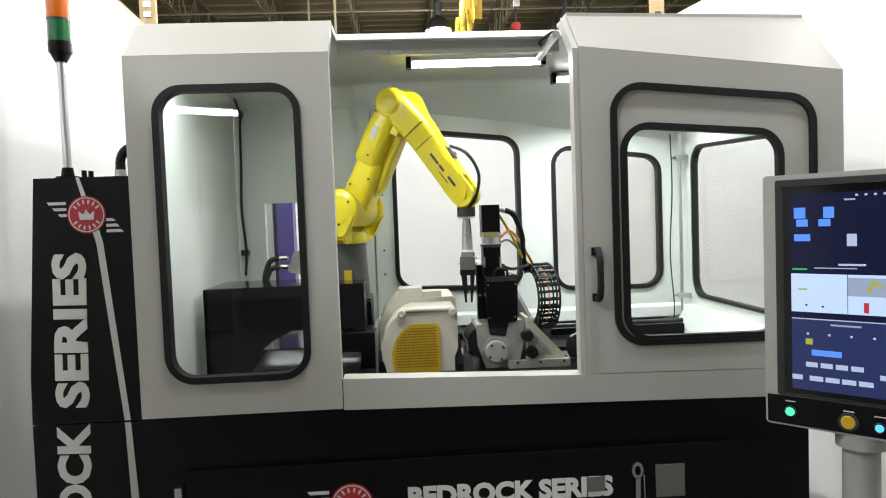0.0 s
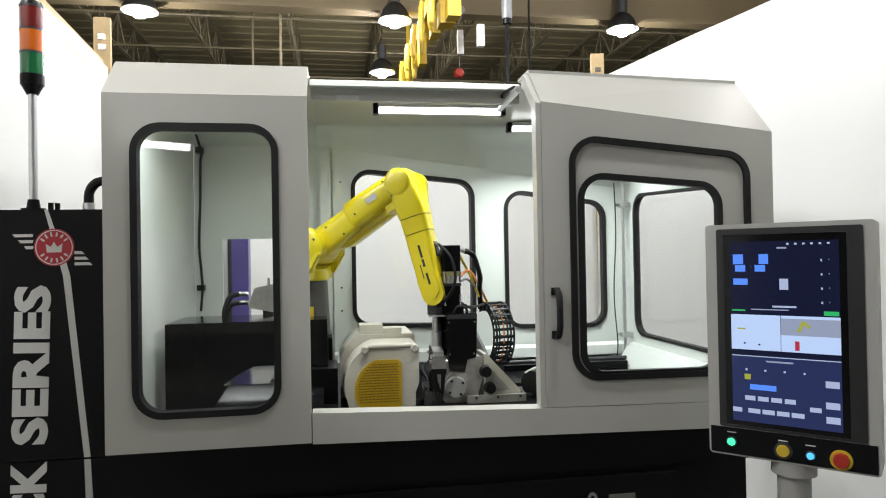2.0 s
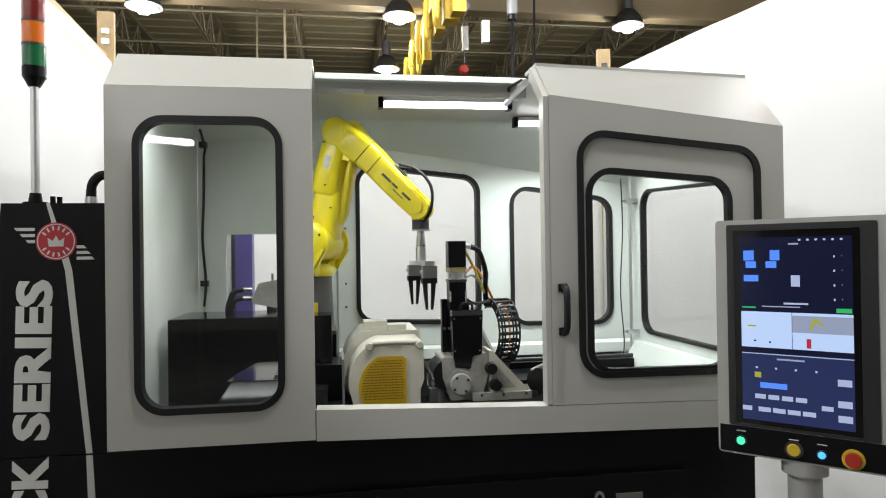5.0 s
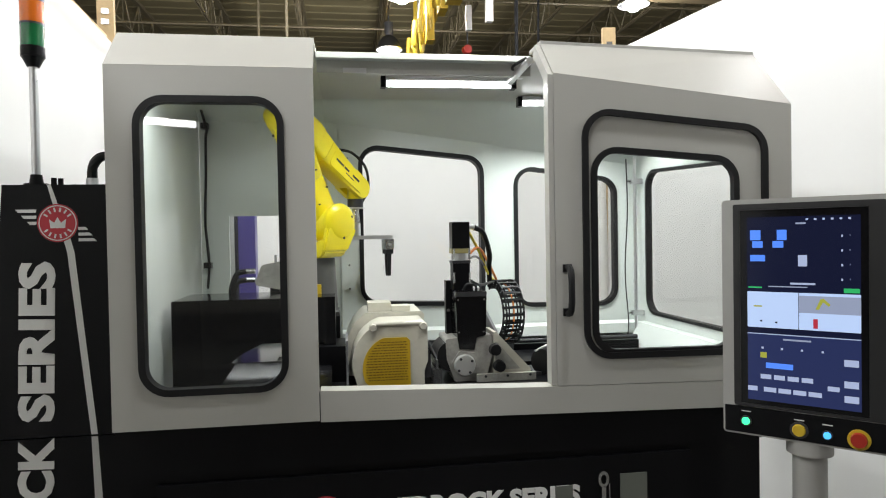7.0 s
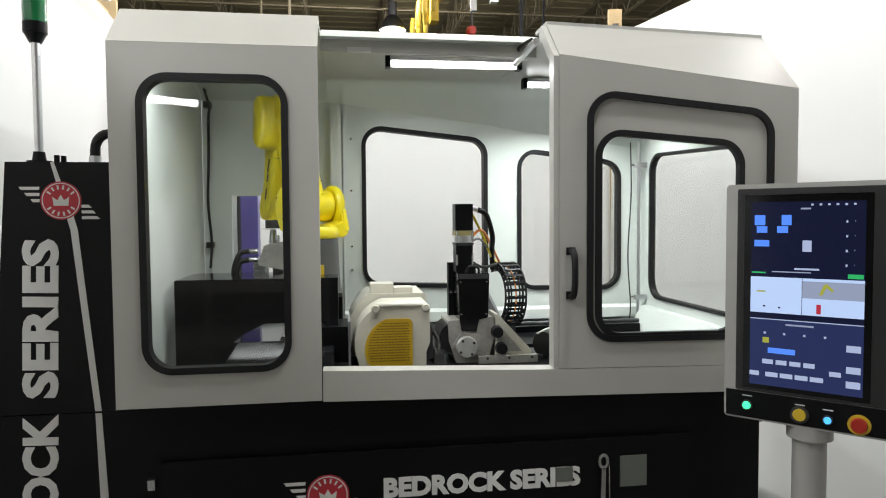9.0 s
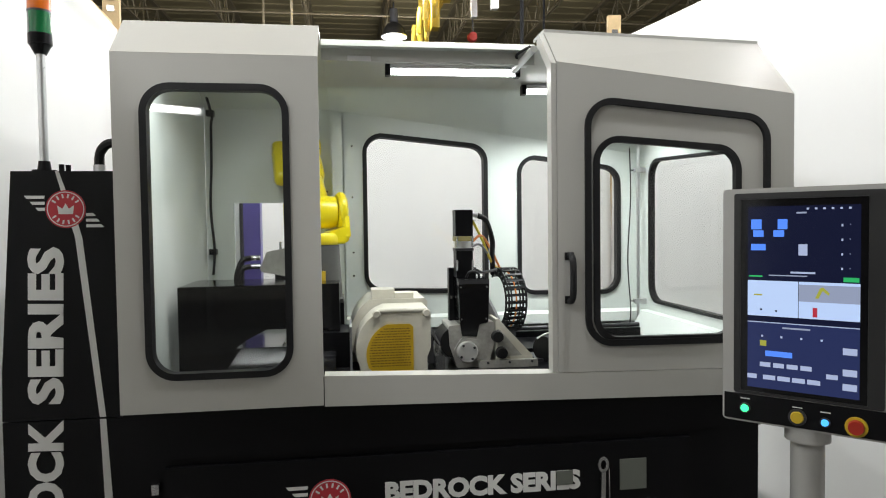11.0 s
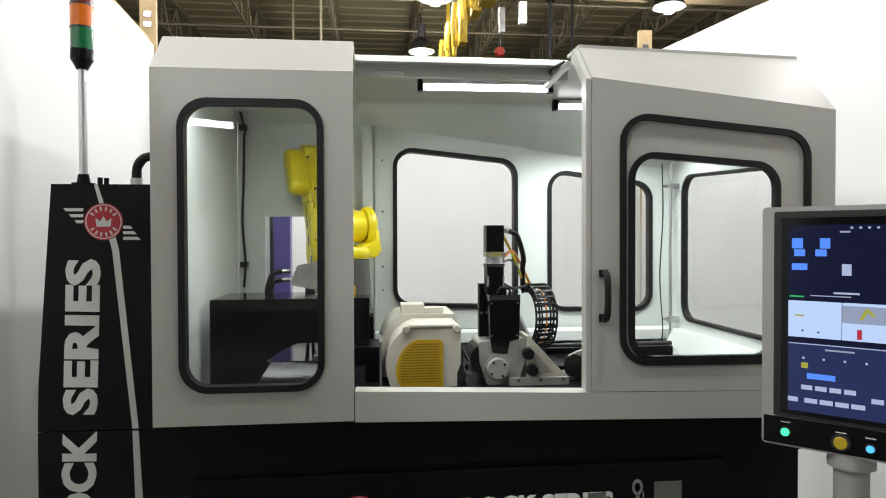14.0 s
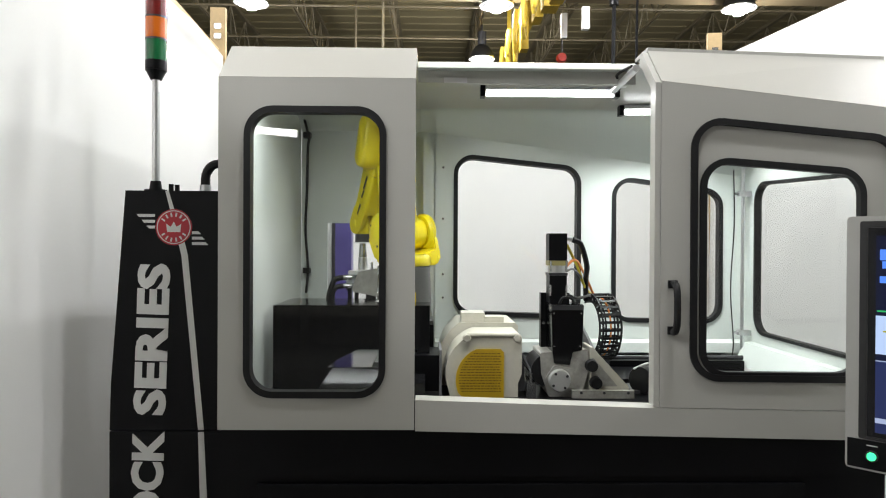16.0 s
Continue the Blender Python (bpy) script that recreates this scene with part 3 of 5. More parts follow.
for z in (1.232, 1.370):
    part("handle_foot", box(0.427, 0.455, YF - 0.008, YF - 0.001, z, z + 0.024), RUBBER, door, bevel=0.003)

# ---- lamps inside the enclosure ----
def led_lamp(p, q, watt, beam, tube_mat=LED, group="enclosure lamps"):
    p, q = Vector(p), Vector(q)
    lamp = thing("led_lamp", "lit white led tube with black end clips", "lamp", Matrix.Translation(p), group)
    d = q - p
    part("tube", rod((0, 0, 0), d, 0.011, n=14), tube_mat, lamp, smooth=True)
    part("housing", hull([v + Vector((0, y, z)) for v in (Vector((0, 0, 0)), d) for y in (-0.016, 0.03) for z in (0.0115, 0.028)]), ALU, lamp)
    n = d.normalized()
    for c in (-n * 0.022, d + n * 0.002):
        part("end_clip", hull([c + n * a + Vector((0, y, z)) for a in (0, 0.018) for y in (-0.014, 0.026) for z in (-0.014, 0.028)]), BLACK, lamp)
        part("bracket", hull([c + n * a + Vector((0, y, z)) for a in (0.004, 0.014) for y in (0, 0.02) for z in (0.0285, ZR - 0.021 - p.z - 0.001)]), ALU, lamp)
    if not watt:
        return lamp
    a = bpy.data.lights.new("led_light", "AREA")
    a.shape, a.size, a.size_y, a.energy, a.color = "RECTANGLE", d.length, 0.02, watt, (0.95, 1.0, 0.98)
    a.spread = radians(beam)
    o = new("led_light", a)
    mid = (p + q) / 2 + Vector((0, 0, -0.014))
    o.matrix_world = Matrix.Translation(mid) @ pose(0, 0, 0, 0, 0, math.degrees(math.atan2(d.y, d.x)))
    return lamp


led_lamp((-0.077, 2.525, 2.068), (0.388, 2.465, 2.056), 5.5, 165)
led_lamp((0.540, 2.845, 2.066), (1.02, 2.79, 2.062), 10, 132)
# unseen third lamp, added behind the front panel to brighten the left compartment
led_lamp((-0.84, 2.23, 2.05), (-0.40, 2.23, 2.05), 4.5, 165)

# ---- tube work light on a stand before the machine, mirrored in the fixed window ----
work = thing("work_light", "lit tube work light on a thin black stand", "lamp", pose(-1.42, -0.30, 0))
part("tube", rod((-0.30, 0, 2.26), (0.27, 0, 2.21), 0.022, n=14), WORKLIGHT, work, smooth=True)
part("housing", hull([(x, y, z + d) for x, z in ((-0.31, 2.261), (0.28, 2.209)) for y in (-0.03, -0.05) for d in (-0.03, 0.03)]), BLACK, work)
part("stand", rod((0, -0.045, 0.3), (0, -0.045, 2.2), 0.014, n=10), BLACK, work, smooth=True)
for k in range(3):
    a = k * math.tau / 3
    part("leg", rod((0, -0.045, 0.6), (0.38 * math.cos(a), -0.045 + 0.38 * math.sin(a), 0.008), 0.01, n=8), BLACK, work)

# ---- machine base ----
base = thing("machine_cabinet", "black enamelled machine cabinet with white lettering", "machine cabinet")
part("plinth", box(XL + 0.03, XR - 0.03, 2.06, 3.14, 0.0, 0.12), BLACK, base)
part("body", box(XL, XR - 0.10, 2.035, 3.15, 0.121, 0.944), BLACK, base, bevel=0.004)
part("front_band", box(XL, XR - 0.10, 2.0215, 2.0345, 0.80, 0.9435), BLACK, base, bevel=0.003)
part("front_door", box(-0.80, 0.86, 2.018, 2.034, 0.15, 0.775), BLACK, base, bevel=0.004)
part("door_latch", box(-0.835, -0.815, 2.01, 2.034, 0.70, 0.73), STEEL, base, bevel=0.004)
letters("lettering", "BEDROCK SERIES", 0.08, WHITE, base, pose(-0.149, 2.0165, 0.632) @ UPRIGHT, "white lettering", width=0.63, bold=0.004)
part("instruction_card", box(0.615, 0.705, 2.0125, 2.0172, 0.615, 0.715), CARD, base)
part("small_label", box(0.40, 0.455, 2.0125, 2.0172, 0.645, 0.69), CARD, base)
wrench = thing("hook_spanner", "steel hook spanner hung on the black base", "spanner", pose(0.555, 2.008, 0.45))
part("jaw", plate([(0.018 * math.cos(k * math.tau / 20), 0.255 + 0.026 * math.sin(k * math.tau / 20)) for k in range(20)],
                  [[(0.009 * math.cos(k * math.tau / 20), 0.255 + 0.015 * math.sin(k * math.tau / 20)) for k in range(20)]], "y", -0.004, 0.004), STEEL, wrench)
part("shank", prism([(-0.012, 0.0), (0.004, 0.0), (0.008, 0.232), (-0.006, 0.232)], "y", -0.004, 0.004), STEEL, wrench)
tube([(0.02, 0, 0.24), (0.022, 0, 0.1), (0.02, 0, 0.0)], 0.002, STEEL, "wire", wrench)


def roundel(parent, x, y, z, r, turn=0.0):
    """The maker's badge as plain shapes: a red disc with rings and bars beside it."""
    c = part("badge_disc", rod((x, y, z), (x, y - 0.0015, z), r, n=40), RED, parent, "round red badge")
    ring = [(x + r * 0.93 * math.cos(k * math.tau / 40), z + r * 0.93 * math.sin(k * math.tau / 40)) for k in range(40)]
    ring2 = [(x + r * 0.88 * math.cos(k * math.tau / 40), z + r * 0.88 * math.sin(k * math.tau / 40)) for k in range(40)]
    part("badge_ring", plate(ring, [ring2], "y", y - 0.0022, y - 0.0014), WHITE, parent)
    cr = r * 0.36
    part("badge_emblem", prism([(x - cr, z - cr * 0.75), (x + cr, z - cr * 0.75), (x + cr * 1.15, z + cr * 0.55), (x + cr * 0.45, z + cr * 0.05), (x, z + cr * 0.85), (x - cr * 0.45, z + cr * 0.05), (x - cr * 1.15, z + cr * 0.55)], "y", y - 0.0022, y - 0.0014), WHITE, parent)
    for a0, flip in ((35, 1), (215, -1)):
        for i in range(6):
            a = radians(a0 + i * 22)
            s, co = math.sin(a), math.cos(a)
            px, pz = x + r * 0.7 * co, z + r * 0.7 * s
            u, w = Vector((-s, co)) * r * 0.045, Vector((co, s)) * r * 0.11
            part("badge_bar", prism([(px + u.x + w.x, pz + u.y + w.y), (px - u.x + w.x, pz - u.y + w.y), (px - u.x - w.x, pz - u.y - w.y), (px + u.x - w.x, pz + u.y - w.y)], "y", y - 0.0022, y - 0.0014), WHITE, parent)
    for i in range(3):
        zz = z + r * (0.62 - 0.32 * i)
        part("badge_wing", prism([(x - r * (2.05 - 0.28 * i), zz + r * 0.1), (x - r * 1.03, zz + r * 0.1), (x - r * 1.05, zz - r * 0.06), (x - r * (1.92 - 0.28 * i), zz - r * 0.06)], "y", y - 0.0015, y - 0.0004), WHITE, parent)
        zz = z - r * (0.92 - 0.30 * i)
        part("badge_wing", prism([(x + r * 1.0, zz + r * 0.1), (x + r * (1.75 - 0.2 * i), zz + r * 0.1), (x + r * (1.9 - 0.2 * i), zz - r * 0.06), (x + r * 1.0, zz - r * 0.06)], "y", y - 0.0015, y - 0.0004), WHITE, parent)


roundel(base, -0.318, 2.0175, 0.648, 0.064)

# ---- control cabinet at the left ----
cab = thing("control_cabinet", "black tapered control cabinet with white lettering", "cabinet")
CY = 2.10
part("upper_body", prism([(-1.229, 1.660), (-0.925, 1.660), (-0.925, 0.916), (-1.276, 0.916), (-1.272, 1.064)], "y", CY, 2.85), BLACK, cab, bevel=0.004)
part("lower_body", prism([(-1.276, 0.912), (-0.925, 0.912), (-0.925, 0.02), (-1.276, 0.02)], "y", CY, 2.85), BLACK, cab, bevel=0.004)
part("stripe", prism([(-1.106, 1.6595), (-1.096, 1.6595), (-1.046, 1.50), (-1.036, 1.46), (-0.985, 0.917), (-1.003, 0.917), (-1.056, 1.46)], "y", CY - 0.0012, CY - 0.0002), WHITE, cab)
part("stripe", prism([(-1.003, 0.911), (-0.985, 0.911), (-0.955, 0.3), (-0.985, 0.3)], "y", CY - 0.0012, CY - 0.0002), WHITE, cab)
roundel(cab, -1.079, CY - 0.0013, 1.547, 0.056)
letters("lettering", "SERIES", 0.128, WHITE, cab, pose(-1.110, CY - 0.0012, 0.962) @ pose(0, 0, 0, 0, -88.2, 0) @ UPRIGHT, "tall white vertical lettering", width=0.472, bold=0.0055)
letters("lettering", "BEDROCK", 0.128, WHITE, cab, pose(-1.130, CY - 0.0012, 0.315) @ pose(0, 0, 0, 0, -88.2, 0) @ UPRIGHT, "tall white vertical lettering", width=0.60, bold=0.0055)

tower = thing("signal_tower", "red, amber and green signal tower on a steel pole", "signal lamp", pose(-1.185, 2.22, 1.6605))
part("foot", rod((0, 0, 0), (0, 0, 0.012), 0.035), BLACK, tower, smooth=True)
part("collar", rod((0, 0, 0.0125), (0, 0, 0.04), 0.02, 0.016), BLACK, tower, smooth=True)
part("pole", rod((0, 0, 0.0405), (0, 0, 0.37), 0.0125), ALU, tower, smooth=True)
part("neck", rod((0, 0, 0.3705), (0, 0, 0.40), 0.017, 0.032), BLACK, tower, smooth=True)
part("lens_seat", rod((0, 0, 0.4005), (0, 0, 0.432), 0.034), BLACK, tower, smooth=True)
z = 0.4325
for nm, mt in (("green_lens", LAMP_GREEN), ("amber_lens", LAMP_AMBER), ("red_lens", LAMP_RED)):
    part(nm, rod((0, 0, z), (0, 0, z + 0.066), 0.0335, n=28), mt, tower, nm.replace("_", " "), smooth=True)
    part("ring", rod((0, 0, z + 0.0662), (0, 0, z + 0.0718), 0.0345, n=28), DARK, tower)
    z += 0.072
part("cap", rod((0, 0, z), (0, 0, z + 0.014), 0.034, 0.028), BLACK, tower, smooth=True)
for dx, dy in ((0.05, 0.0), (0.062, 0.02)):
    part("cable_gland", rod((dx, dy, 0.0), (dx, dy, 0.03), 0.008, n=10), BLACK, tower)
hose = thing("flexible_conduit", "black flexible conduit between cabinet and enclosure", "conduit", pose(-1.03, 2.24, 1.6605))
part("gland", rod((0, 0, 0), (0, 0, 0.03), 0.018, n=12), ALU, hose, smooth=True)
tube([(0, 0, 0.03), (0.004, 0, 0.07), (0.03, 0, 0.098), (0.08, 0, 0.10), (0.118, 0, 0.10)], 0.015, RUBBER, "conduit", hose)

# ---- operator pendant ----
PW, PH = 0.45, 0.706
pend = thing("operator_pendant", "grey operator pendant with lit touch screen on a post", "control panel", pose(0.893, 1.88, 0.876, 0, 0, -45.65))
part("housing", prism(rounded([(0, 0), (PW, 0), (PW, PH), (0, PH)], 0.012, 4), "y", 0.0, 0.12), mat("pendant_grey_enamel", (0.36, 0.355, 0.335), 0.45, 0, 0.05, 8, 0.12, 200), pend, bevel=0.003)
GP = bpy.data.materials["pendant_grey_enamel"]
part("bezel", plate(rounded([(0.033, 0.088), (PW - 0.03, 0.088), (PW - 0.03, PH - 0.014), (0.033, PH - 0.014)], 0.006, 3), [[(0.052, 0.096), (0.380, 0.096), (0.380, 0.674), (0.052, 0.674)]], "y", -0.004, -0.0002), BEZEL, pend)
scr = part("display", box(0.0525, 0.3795, -0.0025, -0.0003, 0.0965, 0.6735), GLOSSY, pend, "black glass touch display")
SX, SZ, SWID, SHEI = 0.072, 0.110, 0.289, 0.542


def pic(name, u0, v0, u1, v1, m, k=1):
    """A field of the lit screen; u to the right and v downwards, 0 to 1."""
    part(name, box(SX + SWID * u0, SX + SWID * u1, -0.0025 - 0.0003 * k - 0.0002, -0.0025 - 0.0003 * (k - 1) - 0.0002, SZ + SHEI * (1 - v1), SZ + SHEI * (1 - v0)), m, scr)


pic("screen_area", 0, 0, 1, 0.636, SCR_BG)
pic("screen_area", 0, 0.6365, 1, 1, SCR_LOW)
for u, v, w, h in ((0.03, 0.07, 0.10, 0.055), (0.28, 0.07, 0.09, 0.055), (0.05, 0.13, 0.10, 0.036), (0.24, 0.13, 0.10, 0.036), (0.03, 0.205, 0.14, 0.035)):
    pic("screen_button", u, v, u + w, v + h, SCR_BLUE, 2)
pic("screen_button", 0.47, 0.205, 0.55, 0.265, SCR_WHITE, 2)
for i in range(6):
    pic("screen_icon", 0.54 + i * 0.072, 0.012, 0.562 + i * 0.072, 0.022, SCR_WHITE, 2)
for i in range(4):
    pic("screen_icon", 0.84, 0.10 + i * 0.075, 0.855, 0.112 + i * 0.075, SCR_WHITE, 2)
    pic("screen_icon", 0.91, 0.10 + i * 0.075, 0.916, 0.106 + i * 0.075, SCR_GREY, 2)
pic("screen_text", 0.45, 0.033, 0.54, 0.042, SCR_GREY, 2)
pic("screen_text", 0.40, 0.352, 0.62, 0.362, SCR_WHITE, 2)
pic("screen_text", 0.01, 0.378, 0.14, 0.386, SCR_GREEN, 2)
pic("screen_text", 0.86, 0.375, 0.99, 0.398, SCR_GREEN, 2)
pic("screen_text", 0.20, 0.372, 0.55, 0.378, SCR_GREY, 2)
pic("screen_plot", 0.0, 0.405, 0.47, 0.60, SCR_PALE, 2)
pic("screen_plot", 0.475, 0.405, 1.0, 0.60, SCR_PALE, 2)
pic("screen_view", 0.475, 0.42, 1.0, 0.51, SCR_GREY, 3)
arm = [(0.62, 0.490), (0.65, 0.490), (0.685, 0.450), (0.735, 0.472), (0.748, 0.462), (0.69, 0.430), (0.662, 0.436)]
part("screen_robot", prism([(SX + SWID * u, SZ + SHEI * (1 - v)) for u, v in arm], "y", -0.0040, -0.0037), SCR_YEL, scr)
pic("screen_part", 0.60, 0.54, 0.64, 0.59, SCR_RED, 3)
for u, v in ((0.12, 0.56), (0.26, 0.565)):
    pic("screen_mark", u, v, u + 0.02, v + 0.008, SCR_BG, 3)
pic("screen_mark", 0.06, 0.48, 0.14, 0.488, SCR_YEL, 3)
pic("screen_text", 0.33, 0.655, 0.58, 0.664, SCR_GREY, 2)
pic("screen_rule", 0.0, 0.632, 1.0, 0.637, SCR_WHITE, 2)
for i in range(4):
    pic("screen_icon", 0.13 + i * 0.18, 0.705, 0.15 + i * 0.18, 0.716, SCR_WHITE, 2)
pic("screen_icon", 0.12, 0.735, 0.18, 0.765, SCR_YEL, 2)
pic("screen_button", 0.17, 0.79, 0.42, 0.82, SCR_BLUE, 2)
for i in range(4):
    pic("screen_key", 0.12 + i * 0.125, 0.855, 0.22 + i * 0.125, 0.88, SCR_WHITE, 2)
    pic("screen_key", 0.15 + i * 0.135, 0.925, 0.265 + i * 0.135, 0.95, SCR_WHITE, 2)
for v in (0.74, 0.85, 0.925):
    pic("screen_key", 0.86, v, 0.98, v + 0.035, SCR_WHITE, 2)
pic("screen_key", 0.0, 0.925, 0.09, 0.95, SCR_WHITE, 2)
pic("screen_key", 0.72, 0.885, 0.82, 0.91, SCR_WHITE, 2)
part("button_strip", box(0.006, PW - 0.008, -0.003, -0.0002, 0.006, 0.085), BLACK, pend, bevel=0.001)


def button(x, z, r, m, name, label, mush=False):
    b = part(name, rod((x, -0.008, z), (x, -0.0032, z), r * 1.35, n=24), DARK if not mush else BTN_YELLOW, pend)
    part("button_cap", hull(disc_pts((x, -0.0085, z), (0, 1, 0), r, 24) + disc_pts((x, -0.02 if mush else -0.014, z), (0, 1, 0), r * 0.9, 24)), m, b, label, smooth=True)
    if not mush:
        part("caption_bar", box(x - 0.013, x + 0.013, -0.0036, -0.0031, z + 0.027, z + 0.030), WHITE, pend)


button(0.066, 0.043, 0.0115, GLOW_GREEN, "push_button", "green lit button")
button(0.208, 0.037, 0.018, BTN_YELLOW, "push_button", "yellow button")
button(0.279, 0.034, 0.010, GLOW_BLUE, "push_button", "blue lit button")
button(0.355, 0.034, 0.021, BTN_RED, "stop_button", "red mushroom stop button", True)
part("post_collar", rod((0.225, 0.06, -0.04), (0.225, 0.06, -0.0005), 0.062, n=28), GP, pend, smooth=True)
part("post", rod((0.225, 0.06, -0.70), (0.225, 0.06, -0.0405), 0.046, n=28), GP, pend, smooth=True)
part("post_foot", rod((0.225, 0.06, -0.876), (0.225, 0.06, -0.7005), 0.15, 0.05, n=28), GP, pend, smooth=True)

# ---- centerless grinder inside the enclosure ----
grind = thing("centerless_grinder", "cream cast grinder heads with yellow plate and black drive box", "grinding machine")
part("bed", box(-0.42, 0.62, 2.66, 3.0, 0.9445, 0.965), BLACK, grind)
def arched(x0, x1, z0, z1, cx, cz, r, cut=0.0):
    """A guard's outline: a round left shoulder, a flat top and a straight right side."""
    pts = [(x1 - cut, z0), (x1 - cut, z0 + 0.05), (x1, z0 + 0.085), (x1, z1 - 0.012), (x1 - 0.012, z1)]
    a0 = math.acos(max(-1, min(1, (z1 - cz) / r)))
    for i in range(15):
        a = a0 + (math.pi * 0.62 - a0) * i / 14
        pts.append((cx - r * math.sin(a), cz + r * math.cos(a)))
    return pts + [(x0, z0)]


guard = part("wheel_guard", prism(arched(-0.21, 0.05, 0.9455, 1.176, -0.075, 1.030, 0.152, 0.014), "y", 2.425, 2.62), CREAM, grind, smooth=True, bevel=0.008)
part("guard_back", prism(arched(-0.24, 0.062, 0.9455, 1.192, -0.072, 1.045, 0.176), "y", 2.628, 2.92), CREAM, grind, smooth=True, bevel=0.010)
part("guard_seam", prism(arched(-0.215, 0.046, 0.9455, 1.170, -0.075, 1.030, 0.147), "y", 2.6205, 2.6275), DARK, grind)
part("warning_plate", prism(arched(-0.165, -0.016, 0.9455, 1.121, -0.068, 1.008, 0.122), "y", 2.4195, 2.4245), PLATE, guard, "ochre plate with dark unreadable print")
rg = random.Random(4)
for i in range(15):
    z = 1.103 - i * 0.0098
    x = -0.066 - math.sqrt(max(0.0, 0.112 ** 2 - (z - 1.008) ** 2))
    while x < -0.030:
        w = rg.uniform(0.004, 0.013)
        part("print_bar", box(x, min(x + w, -0.026), 2.4188, 2.4194, z, z + 0.0036), FADED, guard)
        x += w + rg.uniform(0.002, 0.004)
for x in (-0.150, 0.034):
    part("corner_bolt", hull(disc_pts((x, 2.412, 1.160), (0, 1, 0), 0.012, 16) + disc_pts((x, 2.4249, 1.160), (0, 1, 0), 0.016, 16)), CREAM, guard, smooth=True)
part("top_bead", rod((-0.150, 2.43, 1.170), (0.034, 2.43, 1.170), 0.010, n=14), CREAM, guard, smooth=True)
part("top_block", box(-0.160, -0.068, 2.64, 2.75, 1.1925, 1.229), CREAM, grind, bevel=0.003)
part("top_block", box(-0.067, 0.007, 2.635, 2.72, 1.1925, 1.214), CREAM, grind, bevel=0.003)
part("work_rest", box(0.066, 0.098, 2.40, 2.56, 0.9455, 1.0), STEEL, grind, bevel=0.002)
part("work_blade", box(0.078, 0.086, 2.41, 2.55, 1.001, 1.035), STEEL, grind)
part("chute", slab([(0.05, 2.45, 1.10), (0.11, 2.45, 0.985), (0.11, 2.62, 0.985), (0.05, 2.62, 1.10)], 0.006), GREY, grind)
part("tray", prism([(0.035, 0.966), (0.064, 0.966), (0.06, 1.06), (0.042, 1.12), (0.035, 1.12)], "y", 2.44, 2.6), DARK, grind)
# regulating head: block, flange, bracket
head = part("regulating_head", prism(rounded([(0.118, 1.105), (0.292, 1.118), (0.297, 1.045), (0.268, 0.9455), (0.150, 0.9455), (0.122, 1.03)], 0.008, 3), "y", 2.435, 2.62), OILY, grind, "oil-stained grey casting", smooth=True, bevel=0.003)
part("wheel_rim", rod((0.145, 2.44, 1.04), (0.145, 2.60, 1.04), 0.058, n=40), RUBBER, head)
part("spindle_plate", prism(rounded([(0.135, 1.012), (0.168, 1.062), (0.232, 1.050), (0.246, 0.990), (0.190, 0.9455)], 0.012, 4), "y", 2.424, 2.4345), OILY, head, smooth=True, bevel=0.002)
part("spindle_flange", hull(disc_pts((0.187, 2.4235, 1.008), (0, 1, 0), 0.041, 32) + disc_pts((0.187, 2.408, 1.008), (0, 1, 0), 0.037, 32)), SATIN, head, smooth=True)
for k in range(4):
    a = k * math.tau / 4 + 0.6
    part("flange_bolt", rod((0.187 + 0.030 * math.cos(a), 2.404, 1.008 + 0.030 * math.sin(a)), (0.187 + 0.030 * math.cos(a), 2.4079, 1.008 + 0.030 * math.sin(a)), 0.005, n=8), DARK, head)
part("slide_bracket", prism([(0.299, 0.9455), (0.447, 0.9455), (0.440, 0.985), (0.326, 1.108), (0.312, 1.126), (0.299, 1.126)], "y", 2.43, 2.60), CREAM, grind, bevel=0.005)
part("bracket_web", prism([(0.305, 0.985), (0.40, 0.985), (0.315, 1.085), (0.305, 1.09)], "y", 2.427, 2.4295), OILY, grind)
part("slide_foot", box(0.23, 0.455, 2.405, 2.4265, 0.9456, 0.9735), OILY, grind, bevel=0.003)
for x in (0.262, 0.345, 0.432):
    part("foot_bolt", rod((x, 2.401, 0.966), (x, 2.4049, 0.966), 0.005, n=8), DARK, grind)
for x, z in ((0.302, 1.062), (0.318, 1.0)):
    k = part("knob", hull(disc_pts((x, 2.400, z), (0, 1, 0), 0.020, 24) + disc_pts((x, 2.4265, z), (0, 1, 0), 0.023, 24)), RUBBER, grind, "round black knob", smooth=True)
# dresser drive
part("drive_box", prism(rounded([(0.157, 1.284), (0.276, 1.282), (0.270, 1.115), (0.236, 1.108), (0.226, 1.062), (0.169, 1.067), (0.162, 1.11)], 0.005, 3), "y", 2.43, 2.56), GLOSSY, grind, "glossy black drive box", bevel=0.003)
part("box_lid", box(0.160, 0.273, 2.426, 2.4295, 1.262, 1.2795), DARK, grind, bevel=0.001)
for x, z in ((0.166, 1.25), (0.266, 1.25), (0.168, 1.13), (0.262, 1.13)):
    part("lid_screw", rod((x, 2.4275, z), (x, 2.4299, z), 0.0035, n=8), STEEL, grind)
part("drive_plate", box(0.141, 0.25, 2.562, 2.60, 1.09, 1.315), BLACK, grind, bevel=0.004)
part("plate_bolt", rod((0.15, 2.558, 1.2), (0.15, 2.5615, 1.2), 0.006, n=10), STEEL, grind)
